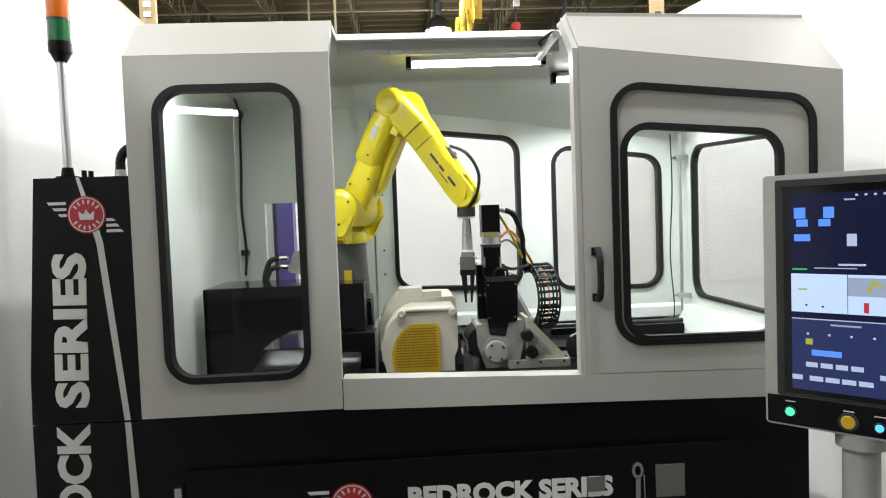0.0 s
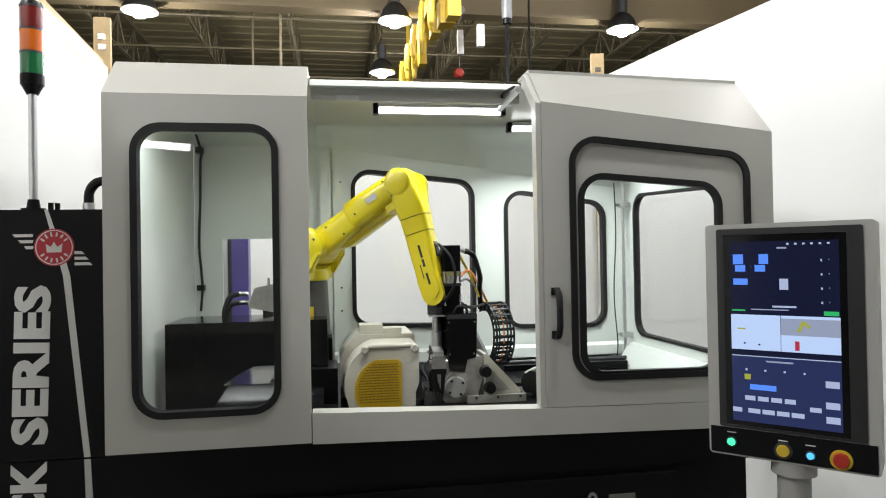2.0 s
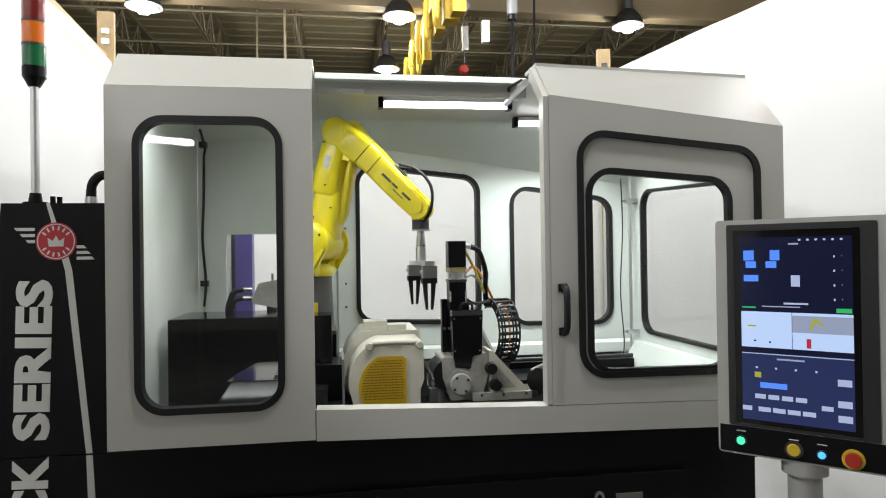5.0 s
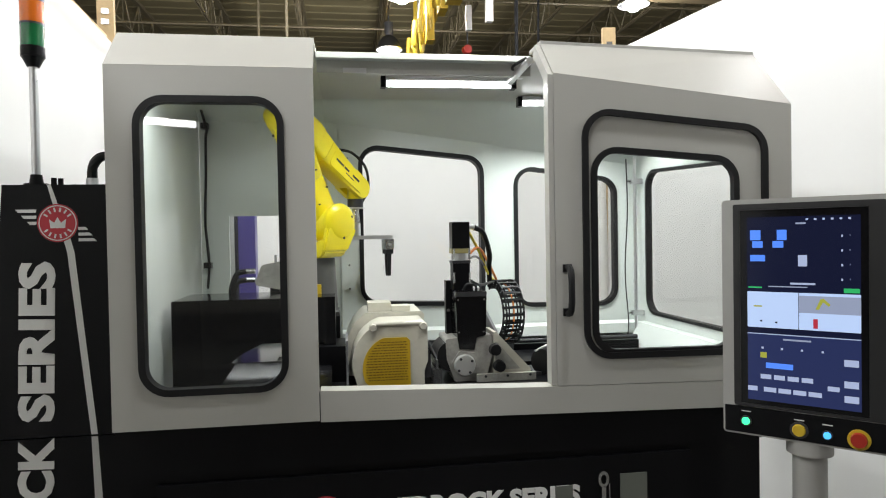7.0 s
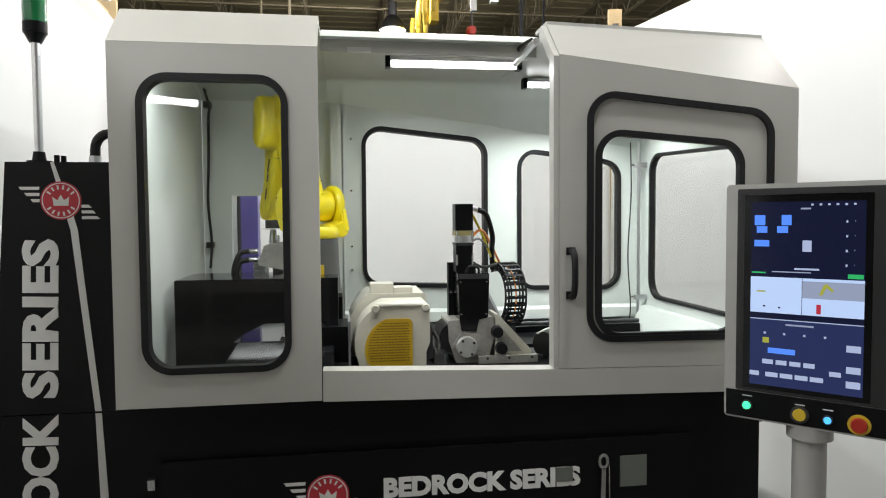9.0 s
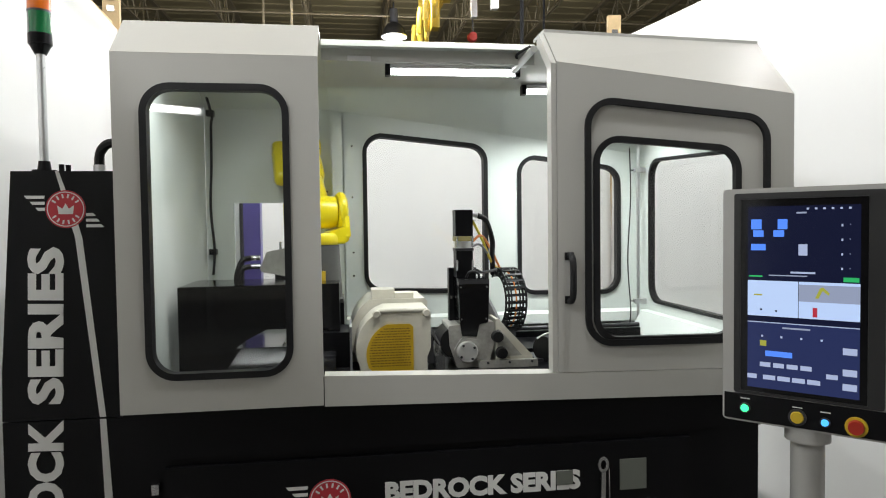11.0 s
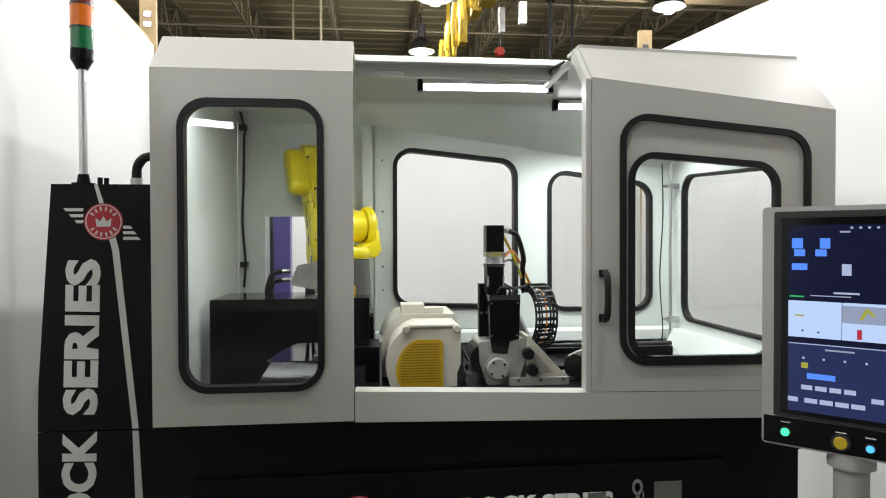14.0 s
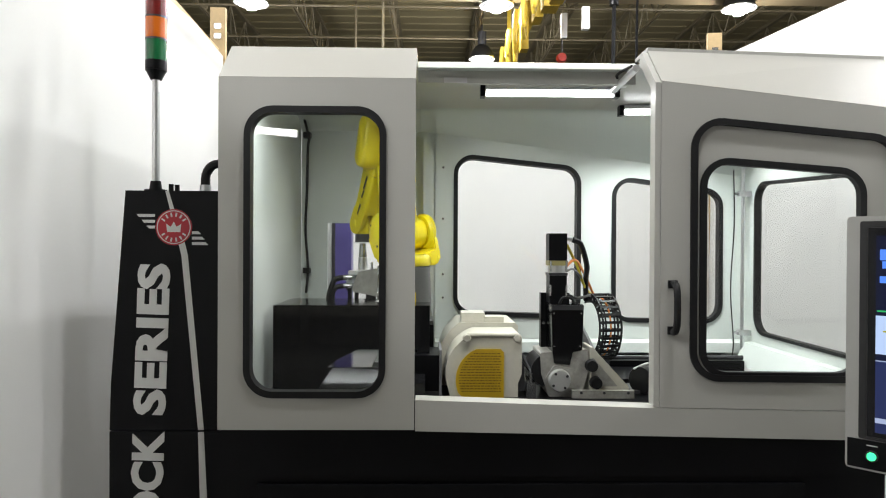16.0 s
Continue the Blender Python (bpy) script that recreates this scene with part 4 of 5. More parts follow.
motor = part("servo_motor", box(0.158, 0.226, 2.49, 2.557, 1.4405, 1.542), BLACK, grind, "black servo motor", bevel=0.006)
part("motor_flange", box(0.157, 0.228, 2.487, 2.558, 1.422, 1.440), KHAKI, motor, "yellowish motor flange", bevel=0.002)
part("gearbox", rod((0.192, 2.523, 1.395), (0.192, 2.523, 1.4215), 0.033, n=24), ALU, motor, smooth=True)
part("coupling_plate", box(0.157, 0.228, 2.487, 2.558, 1.385, 1.3945), DARK, motor)
part("lower_housing", box(0.160, 0.225, 2.489, 2.556, 1.276, 1.3845), BLACK, motor, bevel=0.005)
for x in (0.163, 0.222):
    for z0 in (1.31, 1.40):
        part("tie_rod", rod((x, 2.484, z0), (x, 2.484, z0 + 0.04), 0.004, n=8), STEEL, motor)
part("motor_plug", rod((0.2265, 2.52, 1.525), (0.25, 2.52, 1.52), 0.010, n=12), ALU, motor, smooth=True)
for pts, r, m, nm in (
        ([(0.25, 2.52, 1.52), (0.29, 2.55, 1.50), (0.33, 2.62, 1.42), (0.35, 2.72, 1.36), (0.37, 2.8, 1.27)], 0.011, RUBBER, "motor_hose"),
        ([(0.23, 2.52, 1.50), (0.29, 2.62, 1.42), (0.35, 2.74, 1.33), (0.41, 2.86, 1.285)], 0.0055, CABLE_Y, "yellow_lead"),
        ([(0.23, 2.52, 1.42), (0.28, 2.6, 1.44), (0.34, 2.72, 1.39), (0.42, 2.87, 1.285)], 0.0055, ORANGE, "orange_lead"),
        ([(0.23, 2.52, 1.40), (0.27, 2.58, 1.405), (0.33, 2.7, 1.36), (0.40, 2.86, 1.285)], 0.0045, GREY, "grey_lead"),
        ([(0.20, 2.50, 1.28), (0.23, 2.50, 1.31), (0.28, 2.56, 1.295), (0.39, 2.8, 1.29)], 0.006, RUBBER, "sensor_lead"),
        ([(0.19, 2.46, 1.277), (0.205, 2.455, 1.305), (0.24, 2.47, 1.30), (0.25, 2.5, 1.278)], 0.005, RUBBER, "sensor_lead")):
    tube(pts, r, m, nm, grind)
part("support_arm", hull([(0.25, 2.561, 1.10), (0.34, 2.561, 1.10), (0.27, 2.561, 1.24), (0.25, 2.561, 1.24), (0.25, 2.62, 1.10), (0.36, 2.62, 1.10), (0.29, 2.62, 1.24), (0.25, 2.62, 1.24)]), GREY, grind)

# drag chain
chain = thing("cable_drag_chain", "black plastic cable drag chain bent in a loop", "cable chain", pose(0.412, 2.86, 0.966, 0, 0, -75))
ring = [(0.055 + 0.10 * math.cos(a), 0.19 + 0.125 * math.sin(a)) for a in [radians(118 - i * 14) for i in range(15)]]
links = ring
for i in range(len(links) - 1):
    (xa, za), (xb, zb) = links[i], links[i + 1]
    mid, d = Vector(((xa + xb) / 2, 0, (za + zb) / 2)), Vector((xb - xa, 0, zb - za))
    ln = d.length
    rot = pose(0, 0, 0, 0, -math.degrees(math.atan2(d.z, d.x)))
    bm = bmesh.new()
    for y in (-0.045, 0.038):
        for zz in (-0.017, 0.010):
            box(-ln * 0.53, ln * 0.53, y, y + 0.006, zz, zz + 0.007, bm)
        box(-0.006, 0.006, y, y + 0.006, -0.0098, 0.0098, bm)
    for zz in (-0.0165, 0.012):
        box(-0.005, 0.005, -0.0385, 0.0375, zz, zz + 0.0045, bm)
    part("chain_link", bm, RUBBER, chain, m=Matrix.Translation(mid) @ rot)
part("chain_anchor", box(-0.10, 0.06, -0.05, 0.05, 0.0, 0.075), DARK, chain, bevel=0.004)
for off, mt in ((-0.022, RUBBER), (0.0, ORANGE), (0.018, RUBBER)):
    tube([(x, off, z) for x, z in ring], 0.0035, mt, "inner_cable", chain)

spm = thing("spindle_motor", "black electric motor lying with a white cable loop", "motor", pose(0.50, 2.50, 0.9455))
part("body", rod((0, -0.02, 0.05), (0.12, 0.08, 0.05), 0.05, n=24), BLACK, spm, smooth=True)
part("end_bell", rod((0.1205, 0.0805, 0.05), (0.16, 0.11, 0.05), 0.045, n=24), ALU, spm, smooth=True)
part("cradle", box(-0.03, 0.13, -0.02, 0.12, 0.0, 0.012), DARK, spm)
tube([(-0.02, 0.0, 0.09), (0.03, -0.02, 0.115), (0.09, 0.0, 0.11), (0.13, 0.04, 0.08)], 0.004, WHITE, "cable_loop", spm)

gbox = thing("gear_motor", "black gear motor box beside the wheel guard", "motor", pose(-0.375, 2.43, 0.946))
part("body", box(0.0, 0.125, 0.0, 0.2, 0.02, 0.15), BLACK, gbox, bevel=0.006)
part("foot", box(0.0, 0.125, 0.0, 0.2, 0.0, 0.0195), DARK, gbox)
part("terminal_box", box(0.01, 0.075, 0.06, 0.16, 0.1505, 0.19), DARK, gbox, bevel=0.006)
part("cover_plate", box(0.126, 0.134, -0.01, 0.21, 0.0, 0.17), GREY, gbox)

# ---- black feeder cover behind the fixed window ----
cov = thing("feeder_cover", "glossy black sheet-metal feeder cover with a cut front", "machine cover", pose(0, 0, 0.945))
part("front_sheet", plate([(-0.76, 0.0), (-0.285, 0.0), (-0.285, 0.328), (-0.76, 0.328)], [[(-0.66, 0.10), (-0.33, 0.10), (-0.33, 0.165), (-0.55, 0.165), (-0.62, 0.13)]], "y", 2.47, 2.478), GLOSSY, cov)
part("side_sheet", slab([(-0.855, 2.45, 0.0), (-0.761, 2.476, 0.0), (-0.761, 2.476, 0.328), (-0.855, 2.45, 0.328)], -0.008), GLOSSY, cov)
part("top_sheet", plate([(-0.855, 2.4785), (-0.285, 2.4785), (-0.285, 2.62), (-0.50, 2.62), (-0.50, 2.78), (-0.855, 2.78)], [], "z", 0.320, 0.328), GLOSSY, cov)
part("table_sheet", box(-0.80, -0.50, 2.4785, 3.1, 0.09, 0.098), GLOSSY, cov)
part("apron", slab([(-0.70, 2.30, 0.0), (-0.30, 2.30, 0.0), (-0.30, 2.46, 0.095), (-0.64, 2.46, 0.095)], 0.006), GLOSSY, cov)
part("end_sheet", box(-0.293, -0.285, 2.4785, 2.619, 0.0, 0.319), BLACK, cov)

nozzle = thing("parts_feeder", "grey cast feeder head with wing nuts and two hoses", "feeder", pose(-0.60, 2.80, 1.274))
part("body", prism(rounded([(-0.01, 0.03), (0.14, 0.0), (0.17, 0.04), (0.16, 0.11), (0.13, 0.13), (0.02, 0.11)], 0.012, 4), "y", -0.04, 0.04), OILY, nozzle, smooth=True, bevel=0.004)
part("stand", box(0.05, 0.09, -0.02, 0.02, -0.001, 0.02), DARK, nozzle)
for x in (0.105, 0.135):
    part("clamp_band", prism([(x - 0.006, -0.004), (x + 0.006, -0.004), (x + 0.006, 0.134), (x - 0.006, 0.134)], "y", -0.046, 0.046), STEEL, nozzle, bevel=0.003)
part("end_ring", rod((0.1705, 0, 0.075), (0.20, 0, 0.075), 0.05, n=24), SATIN, nozzle, smooth=True)
for x in (0.075, 0.15):
    part("clamp_screw", rod((x, -0.03, 0.120), (x, -0.03, 0.150), 0.005, n=8), STEEL, nozzle)
for z in (0.035, 0.11):
    part("wing_nut", hull([(0.10, -0.06, z - 0.014), (0.125, -0.06, z + 0.014), (0.12, -0.041, z), (0.105, -0.041, z), (0.10, -0.055, z + 0.014), (0.125, -0.055, z - 0.014)]), STEEL, nozzle)
for z in (0.05, 0.085):
    part("fitting", rod((-0.045, 0, z), (-0.01, 0, z), 0.011, n=12), STEEL, nozzle, smooth=True)
    tube([(-0.045, 0, z), (-0.08, -0.01, z - 0.01), (-0.10, -0.02, z - 0.06), (-0.105, -0.02, -0.02)], 0.011, RUBBER, "hose", nozzle)

# column seen through the loading opening
col = thing("profile_column", "aluminium profile column with a violet-blue cover", "column", pose(-0.80, 3.5, 0))
part("profile", box(-0.03, 0.0, 0, 0.06, 0, 1.72), ALU, col, bevel=0.003)
part("profile", box(0.002, 0.02, 0, 0.06, 0, 1.72), DARK, col)
part("cover", box(0.021, 0.105, -0.01, 0.08, 0, 1.72), BLUE, col, bevel=0.008)

# cables on the walls
cable = thing("wall_cable", "black cable clipped up the inner corner", "cable", pose(-0.862, 3.13, 1.27))
tube([(0, 0, 0), (0.008, 0, 0.12), (-0.004, 0, 0.3), (0.003, 0, 0.5), (0.006, 0, 0.68), (0.012, -0.01, 0.72), (-0.01, -0.03, 0.82)], 0.006, RUBBER, "cable", cable)
for z in (0.105, 0.735):
    part("clip", box(-0.014, 0.018, -0.012, 0.028, z - 0.013, z + 0.013), BLACK, cable, bevel=0.003)
part("switch", box(-0.02, 0.02, -0.04, 0.0, 0.81, 0.83), BLACK, cable)
pipe = thing("air_pipe", "thin bright air pipe with clamps in the corner", "pipe", pose(1.155, 3.06, 1.0))
part("pipe", rod((0, 0, -0.03), (0, 0, 0.85), 0.008, n=12), ALU, pipe, smooth=True)
part("pipe", rod((0.0, 0.0, 0.8505), (0.02, -0.15, 1.0), 0.008, n=12), ALU, pipe, smooth=True)
for z in (0.10, 0.74):
    part("clamp", box(-0.02, 0.035, -0.016, 0.016, z - 0.012, z + 0.012), ALU, pipe, bevel=0.004)
    part("clamp_screw", rod((-0.035, 0, z), (-0.0205, 0, z), 0.006, n=8), STEEL, pipe)
tube([(-0.045, 0.02, -0.04), (-0.03, 0.02, 0.05), (-0.045, 0.02, 0.3), (-0.03, 0.02, 0.6), (-0.035, 0.02, 0.85)], 0.003, RUBBER, "cable", pipe)

# ---- robot ----
RX, RY, RZ = -0.370, 2.75, 1.182
J2X, J2Z, UP_LEN, FORE_LEN = 0.05, 0.362, 0.449, 0.449


def loft(sections, n=5):
    """A casting through rounded rectangles along x: (x, y0, y1, z0, z1, corner radius)."""
    bm = bmesh.new()
    rings = []
    for x, y0, y1, z0, z1, r in sections:
        ring = []
        for cy, cz, a0 in ((y1 - r, z1 - r, 0), (y0 + r, z1 - r, 90), (y0 + r, z0 + r, 180), (y1 - r, z0 + r, 270)):
            for k in range(n):
                a = radians(a0 + 90 * k / (n - 1))
                ring.append(bm.verts.new((x, cy + r * math.cos(a), cz + r * math.sin(a))))
        rings.append(ring)
    m = len(rings[0])
    for p, q in zip(rings, rings[1:]):
        for k in range(m):
            bm.faces.new((p[k], p[(k + 1) % m], q[(k + 1) % m], q[k]))
    bm.faces.new(rings[0])
    bm.faces.new(list(reversed(rings[-1])))
    return bm


def barrel(c, y0, y1, r, edge=0.012, bm=None):
    """A drum across y with rounded rims."""
    x, z = c
    return hull([p for y, q in ((y0, r - edge), (y0 + edge * 0.3, r - edge * 0.3), (y0 + edge, r), (y1 - edge, r), (y1 - edge * 0.3, r - edge * 0.3), (y1, r - edge)) for p in disc_pts((x, y, z), (0, 1, 0), q, 32)], bm)


robot = thing("robot_arm", "yellow six-axis robot arm with a double gripper on a dark pedestal", "robot", pose(RX, RY, RZ))
part("pedestal", box(-0.10, 0.10, -0.10, 0.10, 0.946 - RZ, -0.001), BLACK, robot, bevel=0.006)
part("base", hull(disc_pts((0, 0, 0), (0, 0, 1), 0.095, 28) + disc_pts((0, 0, 0.226), (0, 0, 1), 0.085, 28)), ROBOT_GREY, robot, "grey robot base", smooth=True)
part("base_flange", box(-0.098, 0.098, -0.098, 0.098, -0.0005, 0.014), ROBOT_GREY, robot, bevel=0.003)
part("base_label", box(0.0, 0.03, -0.099, -0.086, 0.08, 0.125), BTN_YELLOW, robot)
# turning yoke: a foot and two hollow ears round the shoulder joint
shoulder = part("shoulder", hull([p for z, r in ((0.228, 0.082), (0.236, 0.088), (0.262, 0.088), (0.275, 0.078)) for p in disc_pts((0, 0, z), (0, 0, 1), r, 32)]), YELLOW, robot, smooth=True)
for sgn in (-1, 1):
    ear = bmesh.new()
    hull([p for y, r in ((0.086, 0.070), (0.096, 0.080), (0.112, 0.080), (0.122, 0.070), (0.127, 0.05)) for p in disc_pts((J2X - 0.006, sgn * y, J2Z + 0.004), (0, 1, 0), r, 28)], ear)
    part("yoke_drum", ear, YELLOW, shoulder, smooth=True)
    rim = bmesh.new()
    hull([(x, sgn * y, z) for x, z in ((-0.060, 0.255), (0.074, 0.255), (J2X + 0.076, J2Z - 0.02), (J2X - 0.082, J2Z - 0.01)) for y in (0.098, 0.124)], rim)
    part("yoke_shell", rim, YELLOW, shoulder, smooth=True, bevel=0.006)
    root = bmesh.new()
    hull([(x, sgn * y, z) for x in (-0.055, 0.066) for y, z in ((0.03, 0.229), (0.104, 0.232), (0.122, 0.252), (0.122, 0.300), (0.098, 0.300), (0.03, 0.278))], root)
    part("yoke_root", root, YELLOW, shoulder, smooth=True, bevel=0.006)
    for dx, dz in ((0.045, 0.03), (-0.045, 0.03), (0.0, -0.055)):
        part("yoke_bolt", rod((J2X + dx, sgn * 0.1215, J2Z + dz), (J2X + dx, sgn * 0.126, J2Z + dz), 0.0055, n=8), DARK, shoulder)

# upper arm, along local x from the shoulder joint to the elbow
upper = part("upper_arm", barrel((0, 0), -0.084, 0.084, 0.068), YELLOW, robot, smooth=True)
part("lower_shell", loft([(0.0, -0.056, 0.056, -0.060, 0.056, 0.03), (0.03, -0.060, 0.060, -0.064, 0.060, 0.035), (0.16, -0.056, 0.056, -0.058, 0.056, 0.032), (0.215, -0.054, 0.054, -0.052, 0.054, 0.03)]), YELLOW, upper, smooth=True)
part("arm_cover", loft([(0.196, -0.058, 0.05, -0.040, 0.056, 0.03), (0.212, -0.068, 0.054, -0.046, 0.068, 0.036), (0.30, -0.070, 0.054, -0.046, 0.066, 0.036), (0.40, -0.068, 0.052, -0.046, 0.060, 0.036), (UP_LEN, -0.064, 0.05, -0.046, 0.052, 0.034)]), YELLOW, upper, smooth=True)
part("elbow_drum", barrel((UP_LEN, 0.002), -0.080, 0.064, 0.055), YELLOW, upper, smooth=True)
part("elbow_ring", barrel((UP_LEN, 0.002), -0.0835, -0.0805, 0.044, 0.002), YELLOW, upper, smooth=True)
part("arm_rib", loft([(0.085, -0.012, 0.044, -0.062, -0.03, 0.012), (0.13, -0.016, 0.048, -0.080, -0.03, 0.014), (0.34, -0.016, 0.048, -0.078, -0.03, 0.014), (0.41, -0.012, 0.044, -0.060, -0.03, 0.012)]), YELLOW, upper, smooth=True)
part("cable_box", box(0.345, 0.405, -0.052, 0.030, -0.074, -0.044), YELLOW, upper, bevel=0.005)
part("rating_plate", box(0.30, 0.35, -0.0715, -0.0702, 0.0, 0.022), PLATE_WHITE, upper, "small white rating plate")
for x, z in ((0.10, 0.03), (0.15, -0.035), (0.235, 0.0), (0.40, -0.03), (0.40, 0.04)):
    part("cover_screw", rod((x, -0.0735 if x > 0.2 else -0.0625, z), (x, -0.055, z), 0.0036, n=8), DARK, upper)
    part("cover_screw", rod((x, 0.052, z), (x, 0.0625, z), 0.005, n=8), DARK, upper)

# forearm, along local x from the elbow to the wrist joint
fore = part("forearm", loft([(-0.050, -0.058, 0.048, -0.022, 0.036, 0.02), (-0.038, -0.072, 0.060, -0.038, 0.048, 0.022), (0.0, -0.077, 0.062, -0.046, 0.058, 0.022), (0.10, -0.074, 0.058, -0.044, 0.066, 0.02), (0.142, -0.066, 0.055, -0.042, 0.066, 0.018)]), YELLOW, robot, smooth=True)
part("seam", loft([(0.1422, -0.062, 0.052, -0.040, 0.063, 0.018), (0.1448, -0.062, 0.052, -0.040, 0.063, 0.018)]), INK, fore)
part("roll_section", loft([(0.145, -0.062, 0.053, -0.042, 0.065, 0.018), (0.205, -0.056, 0.050, -0.043, 0.061, 0.018)]), YELLOW, fore, smooth=True)
part("seam", loft([(0.2052, -0.052, 0.046, -0.040, 0.057, 0.016), (0.2075, -0.052, 0.046, -0.040, 0.057, 0.016)]), INK, fore)
part("wrist_arm", loft([(0.208, -0.054, 0.048, -0.043, 0.060, 0.016), (0.29, -0.048, 0.042, -0.046, 0.054, 0.014), (0.36, -0.046, 0.040, -0.046, 0.048, 0.012), (0.385, -0.046, 0.040, -0.046, 0.046, 0.010)]), YELLOW, fore, smooth=True)
for y0, y1 in ((-0.047, -0.024), (0.020, 0.041)):
    part("wrist_fork", hull(disc_pts((FORE_LEN, y0, 0.0), (0, 1, 0), 0.043, 26) + disc_pts((FORE_LEN, y1, 0.0), (0, 1, 0), 0.045, 26) + [(0.383, y, z) for y in (y0, y1) for z in (-0.045, 0.045)]), YELLOW, fore, smooth=True)
part("side_cover", prism(rounded([(0.235, -0.036), (FORE_LEN - 0.005, -0.032), (FORE_LEN + 0.028, 0.0), (FORE_LEN - 0.005, 0.032), (0.235, 0.040)], 0.014, 5), "y", -0.0535, -0.0475), YELLOW, fore, smooth=True)
for i, w in enumerate((0.05, 0.03, 0.045)):
    part("print_bar", box(0.255 + i * 0.056, 0.255 + i * 0.056 + w, -0.0543, -0.0536, -0.001, 0.008), DARK, fore)
part("print_bar", box(0.33, 0.385, -0.0543, -0.0536, -0.014, -0.010), DARK, fore)
# roll motor casing on the far side of the elbow
part("motor_casing", hull([p for x, z, r in ((0.0, 0.030, 0.042), (0.13, -0.008, 0.048)) for y, k in ((0.050, 1.0), (0.100, 1.0), (0.118, 0.88), (0.127, 0.62)) for p in disc_pts((x, y, z), (0, 1, 0), r * k, 24)]), YELLOW, fore, smooth=True)
for x, z in ((0.0, 0.05), (0.125, -0.03)):
    part("casing_screw", rod((x, 0.108, z), (x, 0.118, z), 0.005, n=8), DARK, fore)
for i, w in enumerate((0.06, 0.035, 0.05)):
    part("print_bar", box(0.22 + i * 0.066, 0.22 + i * 0.066 + w, 0.0505 - i * 0.003, 0.0512 - i * 0.003, -0.006, 0.004), DARK, fore)
part("air_fitting", rod((0.27, -0.01, 0.050), (0.27, -0.01, 0.07), 0.008, n=10), STEEL, fore)
part("air_fitting", rod((0.30, 0.01, 0.046), (0.30, 0.01, 0.066), 0.008, n=10), STEEL, fore)
part("fitting_block", box(0.255, 0.315, -0.022, 0.022, 0.052, 0.058), DARK, fore)
tube([(0.27, -0.01, 0.07), (0.34, -0.02, 0.105), (0.43, -0.03, 0.095), (0.49, -0.03, 0.03), (0.50, -0.02, -0.04)], 0.006, RUBBER, "air_hose", fore)

# wrist and double gripper, hanging from the wrist joint
tool = part("wrist", hull(disc_pts((0, 0, -0.046), (0, 0, 1), 0.034, 24) + disc_pts((0, -0.03, 0), (0, 1, 0), 0.036, 20) + disc_pts((0, 0.03, 0), (0, 1, 0), 0.036, 20)), YELLOW, robot, smooth=True)
part("tool_flange", rod((0, 0, -0.082), (0, 0, -0.0465), 0.034, n=28), DARK, tool, smooth=True)
part("adapter_plate", box(-0.045, 0.035, -0.03, 0.03, -0.088, -0.0825), ALU, tool)
part("gripper_stem", hull(disc_pts((0, 0, -0.205), (0, 0, 1), 0.021, 20) + disc_pts((0, 0, -0.150), (0, 0, 1), 0.020, 20)), ALU, tool, smooth=True)
part("stem_neck", hull(disc_pts((0, 0, -0.1495), (0, 0, 1), 0.019, 20) + disc_pts((0, 0, -0.0885), (0, 0, 1), 0.014, 20)), STEEL, tool, smooth=True)
part("cross_bar", box(-0.162, 0.162, -0.018, 0.018, -0.222, -0.2055), ALU, tool, bevel=0.003)
for s in (-1, 1):
    cx = 0.145 * s
    g = part("gripper_body", box(cx - 0.02, cx + 0.02, -0.026, 0.026, -0.268, -0.2225), STEEL, tool, bevel=0.004)
    for y in (-0.034, 0.0265):
        part("port", rod((cx, y, -0.245), (cx, y + 0.007, -0.245), 0.007, n=10), ALU, g)
    part("jaw_block", box(cx - 0.016, cx + 0.016, -0.028, 0.028, -0.288, -0.2685), RUBBER, g)
    for y in (-1, 1):
        part("finger", hull([(cx + a, y * b, z) for a in (-0.008, 0.008) for b, z in ((0.008, -0.2885), (0.024, -0.2885), (0.006, -0.385), (0.013, -0.385), (0.020, -0.33))]), RUBBER, g)

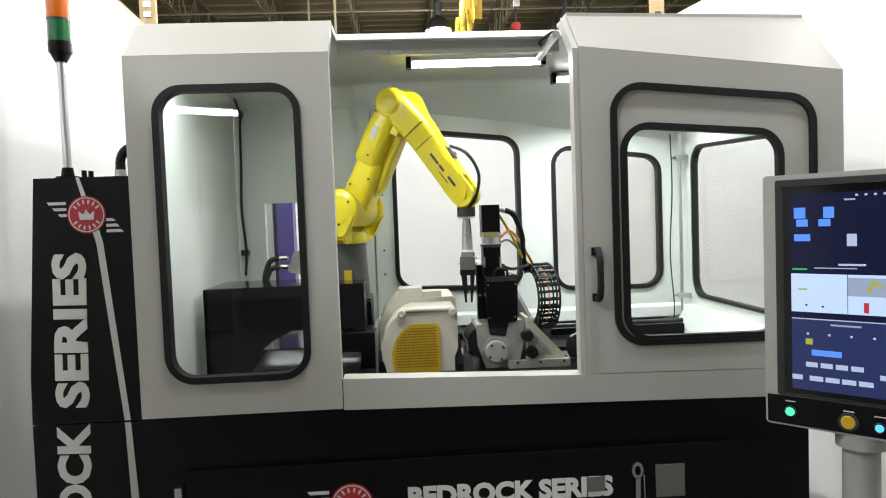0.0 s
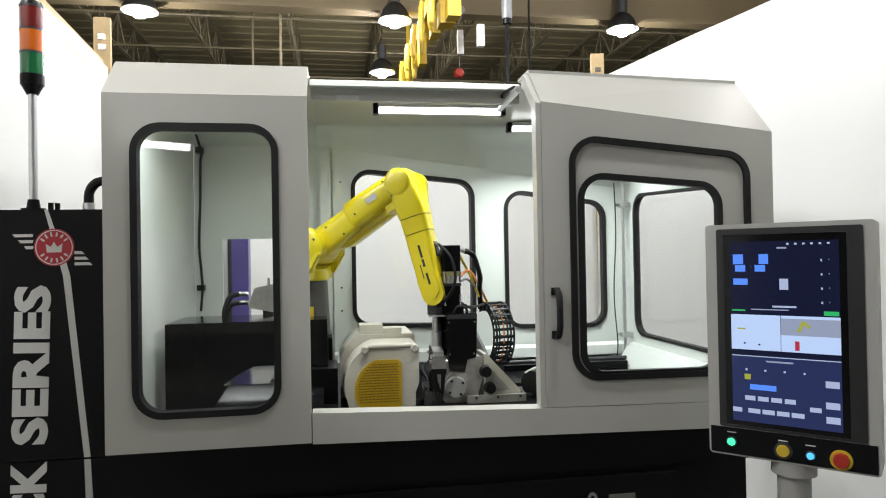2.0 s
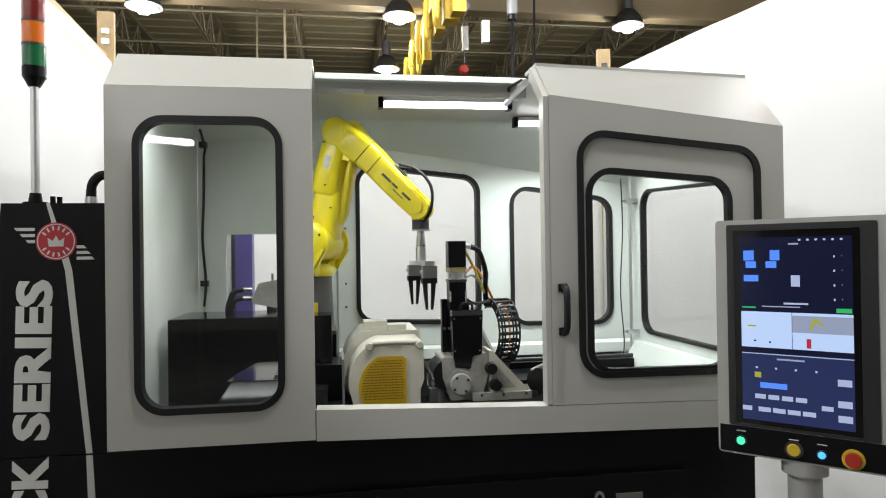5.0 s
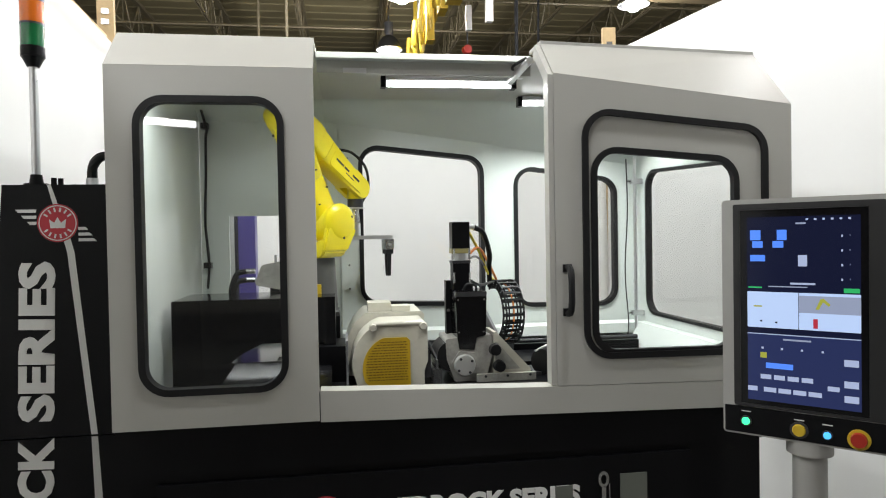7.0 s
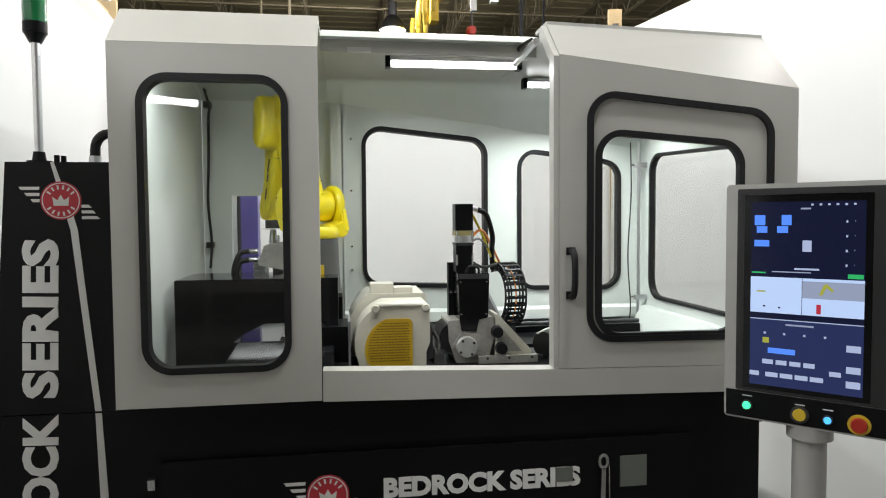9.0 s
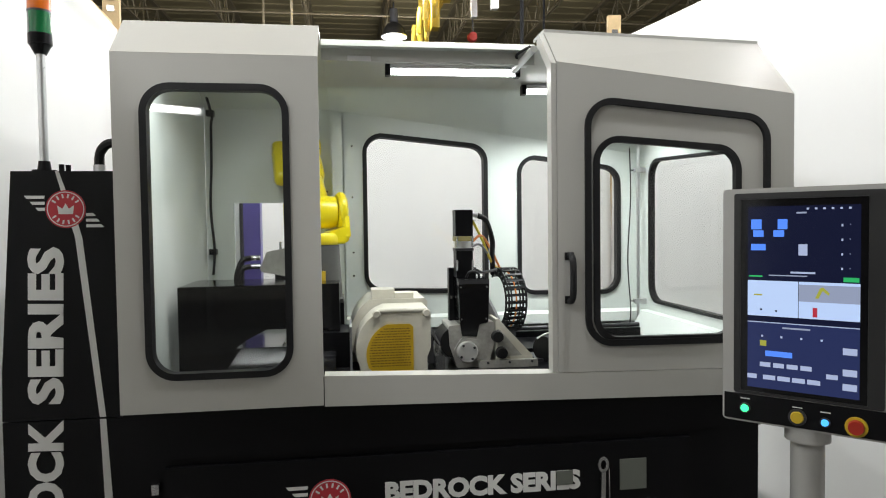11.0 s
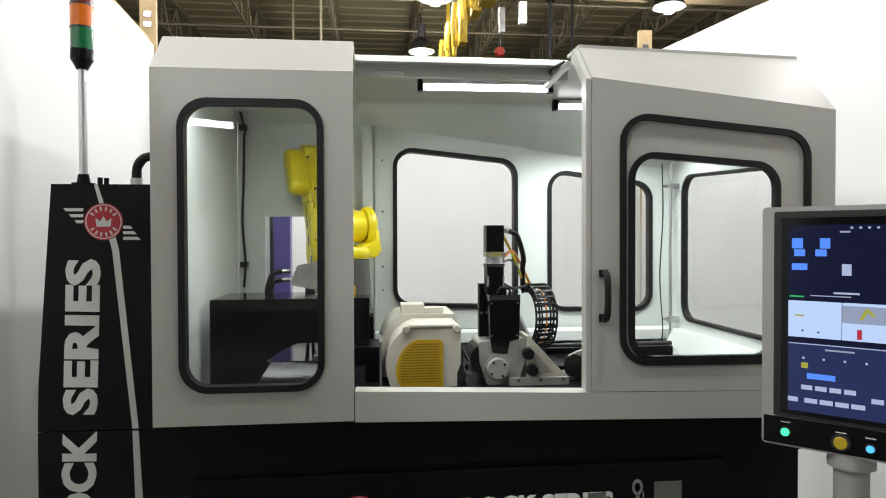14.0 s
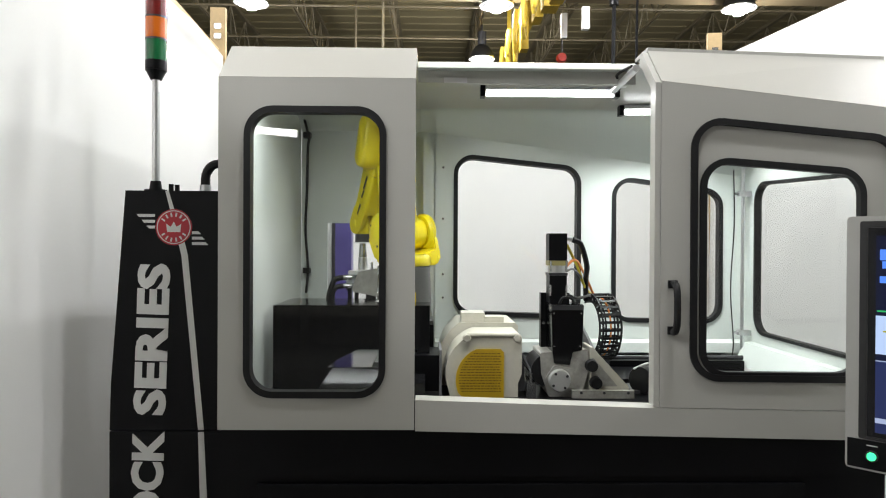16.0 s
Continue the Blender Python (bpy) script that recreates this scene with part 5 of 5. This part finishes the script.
# wrist joint's way: seconds, x, y, z, turn of the gripper bar about the vertical
WRIST = [
    (0.0, 0.105, 2.52, 1.583, 84), (0.5, 0.136, 2.52, 1.478, 84), (1.0, 0.142, 2.52, 1.430, 84), (1.5, 0.138, 2.52, 1.375, 84), (2.0, 0.132, 2.52, 1.357, 84),
    (2.5, 0.136, 2.52, 1.390, 86), (3.0, 0.135, 2.52, 1.452, 89), (3.5, 0.127, 2.52, 1.540, 93), (4.0, 0.118, 2.52, 1.587, 95), (4.2, 0.109, 2.52, 1.602, 95),
    (4.8, 0.080, 2.55, 1.66, 95), (5.6, 0.0, 2.64, 1.70, 92), (6.3, -0.068, 2.72, 1.708, 88), (6.5, -0.075, 2.73, 1.705, 82), (6.7, -0.104, 2.76, 1.715, 62), (7.0, -0.196, 2.92, 1.703, 15),
    (7.2, -0.277, 2.99, 1.691, 2), (7.6, -0.36, 3.02, 1.67, -2), (8.2, -0.43, 3.03, 1.64, 4), (8.6, -0.50, 3.04, 1.59, 40), (9.0, -0.574, 3.05, 1.532, 75), (9.2, -0.576, 3.05, 1.505, 80),
    (10.2, -0.50, 3.05, 1.42, 80), (11.3, -0.425, 3.05, 1.40, 80), (12.3, -0.430, 3.05, 1.40, 80), (13.0, -0.462, 3.05, 1.40, 80), (13.5, -0.482, 3.05, 1.405, 80), (14.0, -0.515, 3.04, 1.415, 80),
    (14.5, -0.553, 3.03, 1.44, 80), (15.0, -0.578, 3.02, 1.458, 80), (15.5, -0.588, 3.02, 1.505, 80), (16.0, -0.588, 3.02, 1.590, 80)]


def wrist_at(t):
    """The wrist's place and turn at t, on a smooth curve through the table."""
    i = max(k for k in range(len(WRIST)) if WRIST[k][0] <= t + 1e-6)
    i = min(i, len(WRIST) - 2)

    def slope(k, c):
        a, b = WRIST[max(k - 1, 0)], WRIST[min(k + 1, len(WRIST) - 1)]
        return (b[c] - a[c]) / (b[0] - a[0])
    p, q = WRIST[i], WRIST[i + 1]
    h = q[0] - p[0]
    s = (t - p[0]) / h
    return [(2 * s ** 3 - 3 * s ** 2 + 1) * p[c] + (s ** 3 - 2 * s ** 2 + s) * h * slope(i, c) + (3 * s ** 2 - 2 * s ** 3) * q[c] + (s ** 3 - s ** 2) * h * slope(i + 1, c) for c in (1, 2, 3, 4)]


def robot_poses(t):
    """Poses of shoulder, upper arm, forearm and wrist in the robot's space."""
    x, y, z, turn = wrist_at(t)
    x, y, z = x - RX, y - RY, z - RZ
    yaw = math.atan2(y, x)
    if yaw < -2:
        yaw += math.tau
    r, h = math.hypot(x, y) - J2X, z - J2Z
    d = min(math.hypot(r, h), UP_LEN + FORE_LEN - 0.002)
    lift = math.atan2(h, r) + math.acos((UP_LEN ** 2 + d * d - FORE_LEN ** 2) / (2 * UP_LEN * d))
    ex, ez = J2X + UP_LEN * math.cos(lift), J2Z + UP_LEN * math.sin(lift)
    drop = math.atan2(z - ez, math.hypot(x, y) - ex)
    turn_z = pose(0, 0, 0, 0, 0, math.degrees(yaw))
    return (turn_z,
            turn_z @ pose(J2X, 0, J2Z, 0, -math.degrees(lift), 0),
            turn_z @ pose(ex, 0, ez, 0, -math.degrees(drop), 0),
            pose(x, y, z, 0, 0, turn))


def motions():
    times = [i * 0.1 for i in range(161)]
    for k, joint in enumerate((shoulder, upper, fore, tool)):
        walk(joint, [(t, robot_poses(t)[k]) for t in times])


motions()
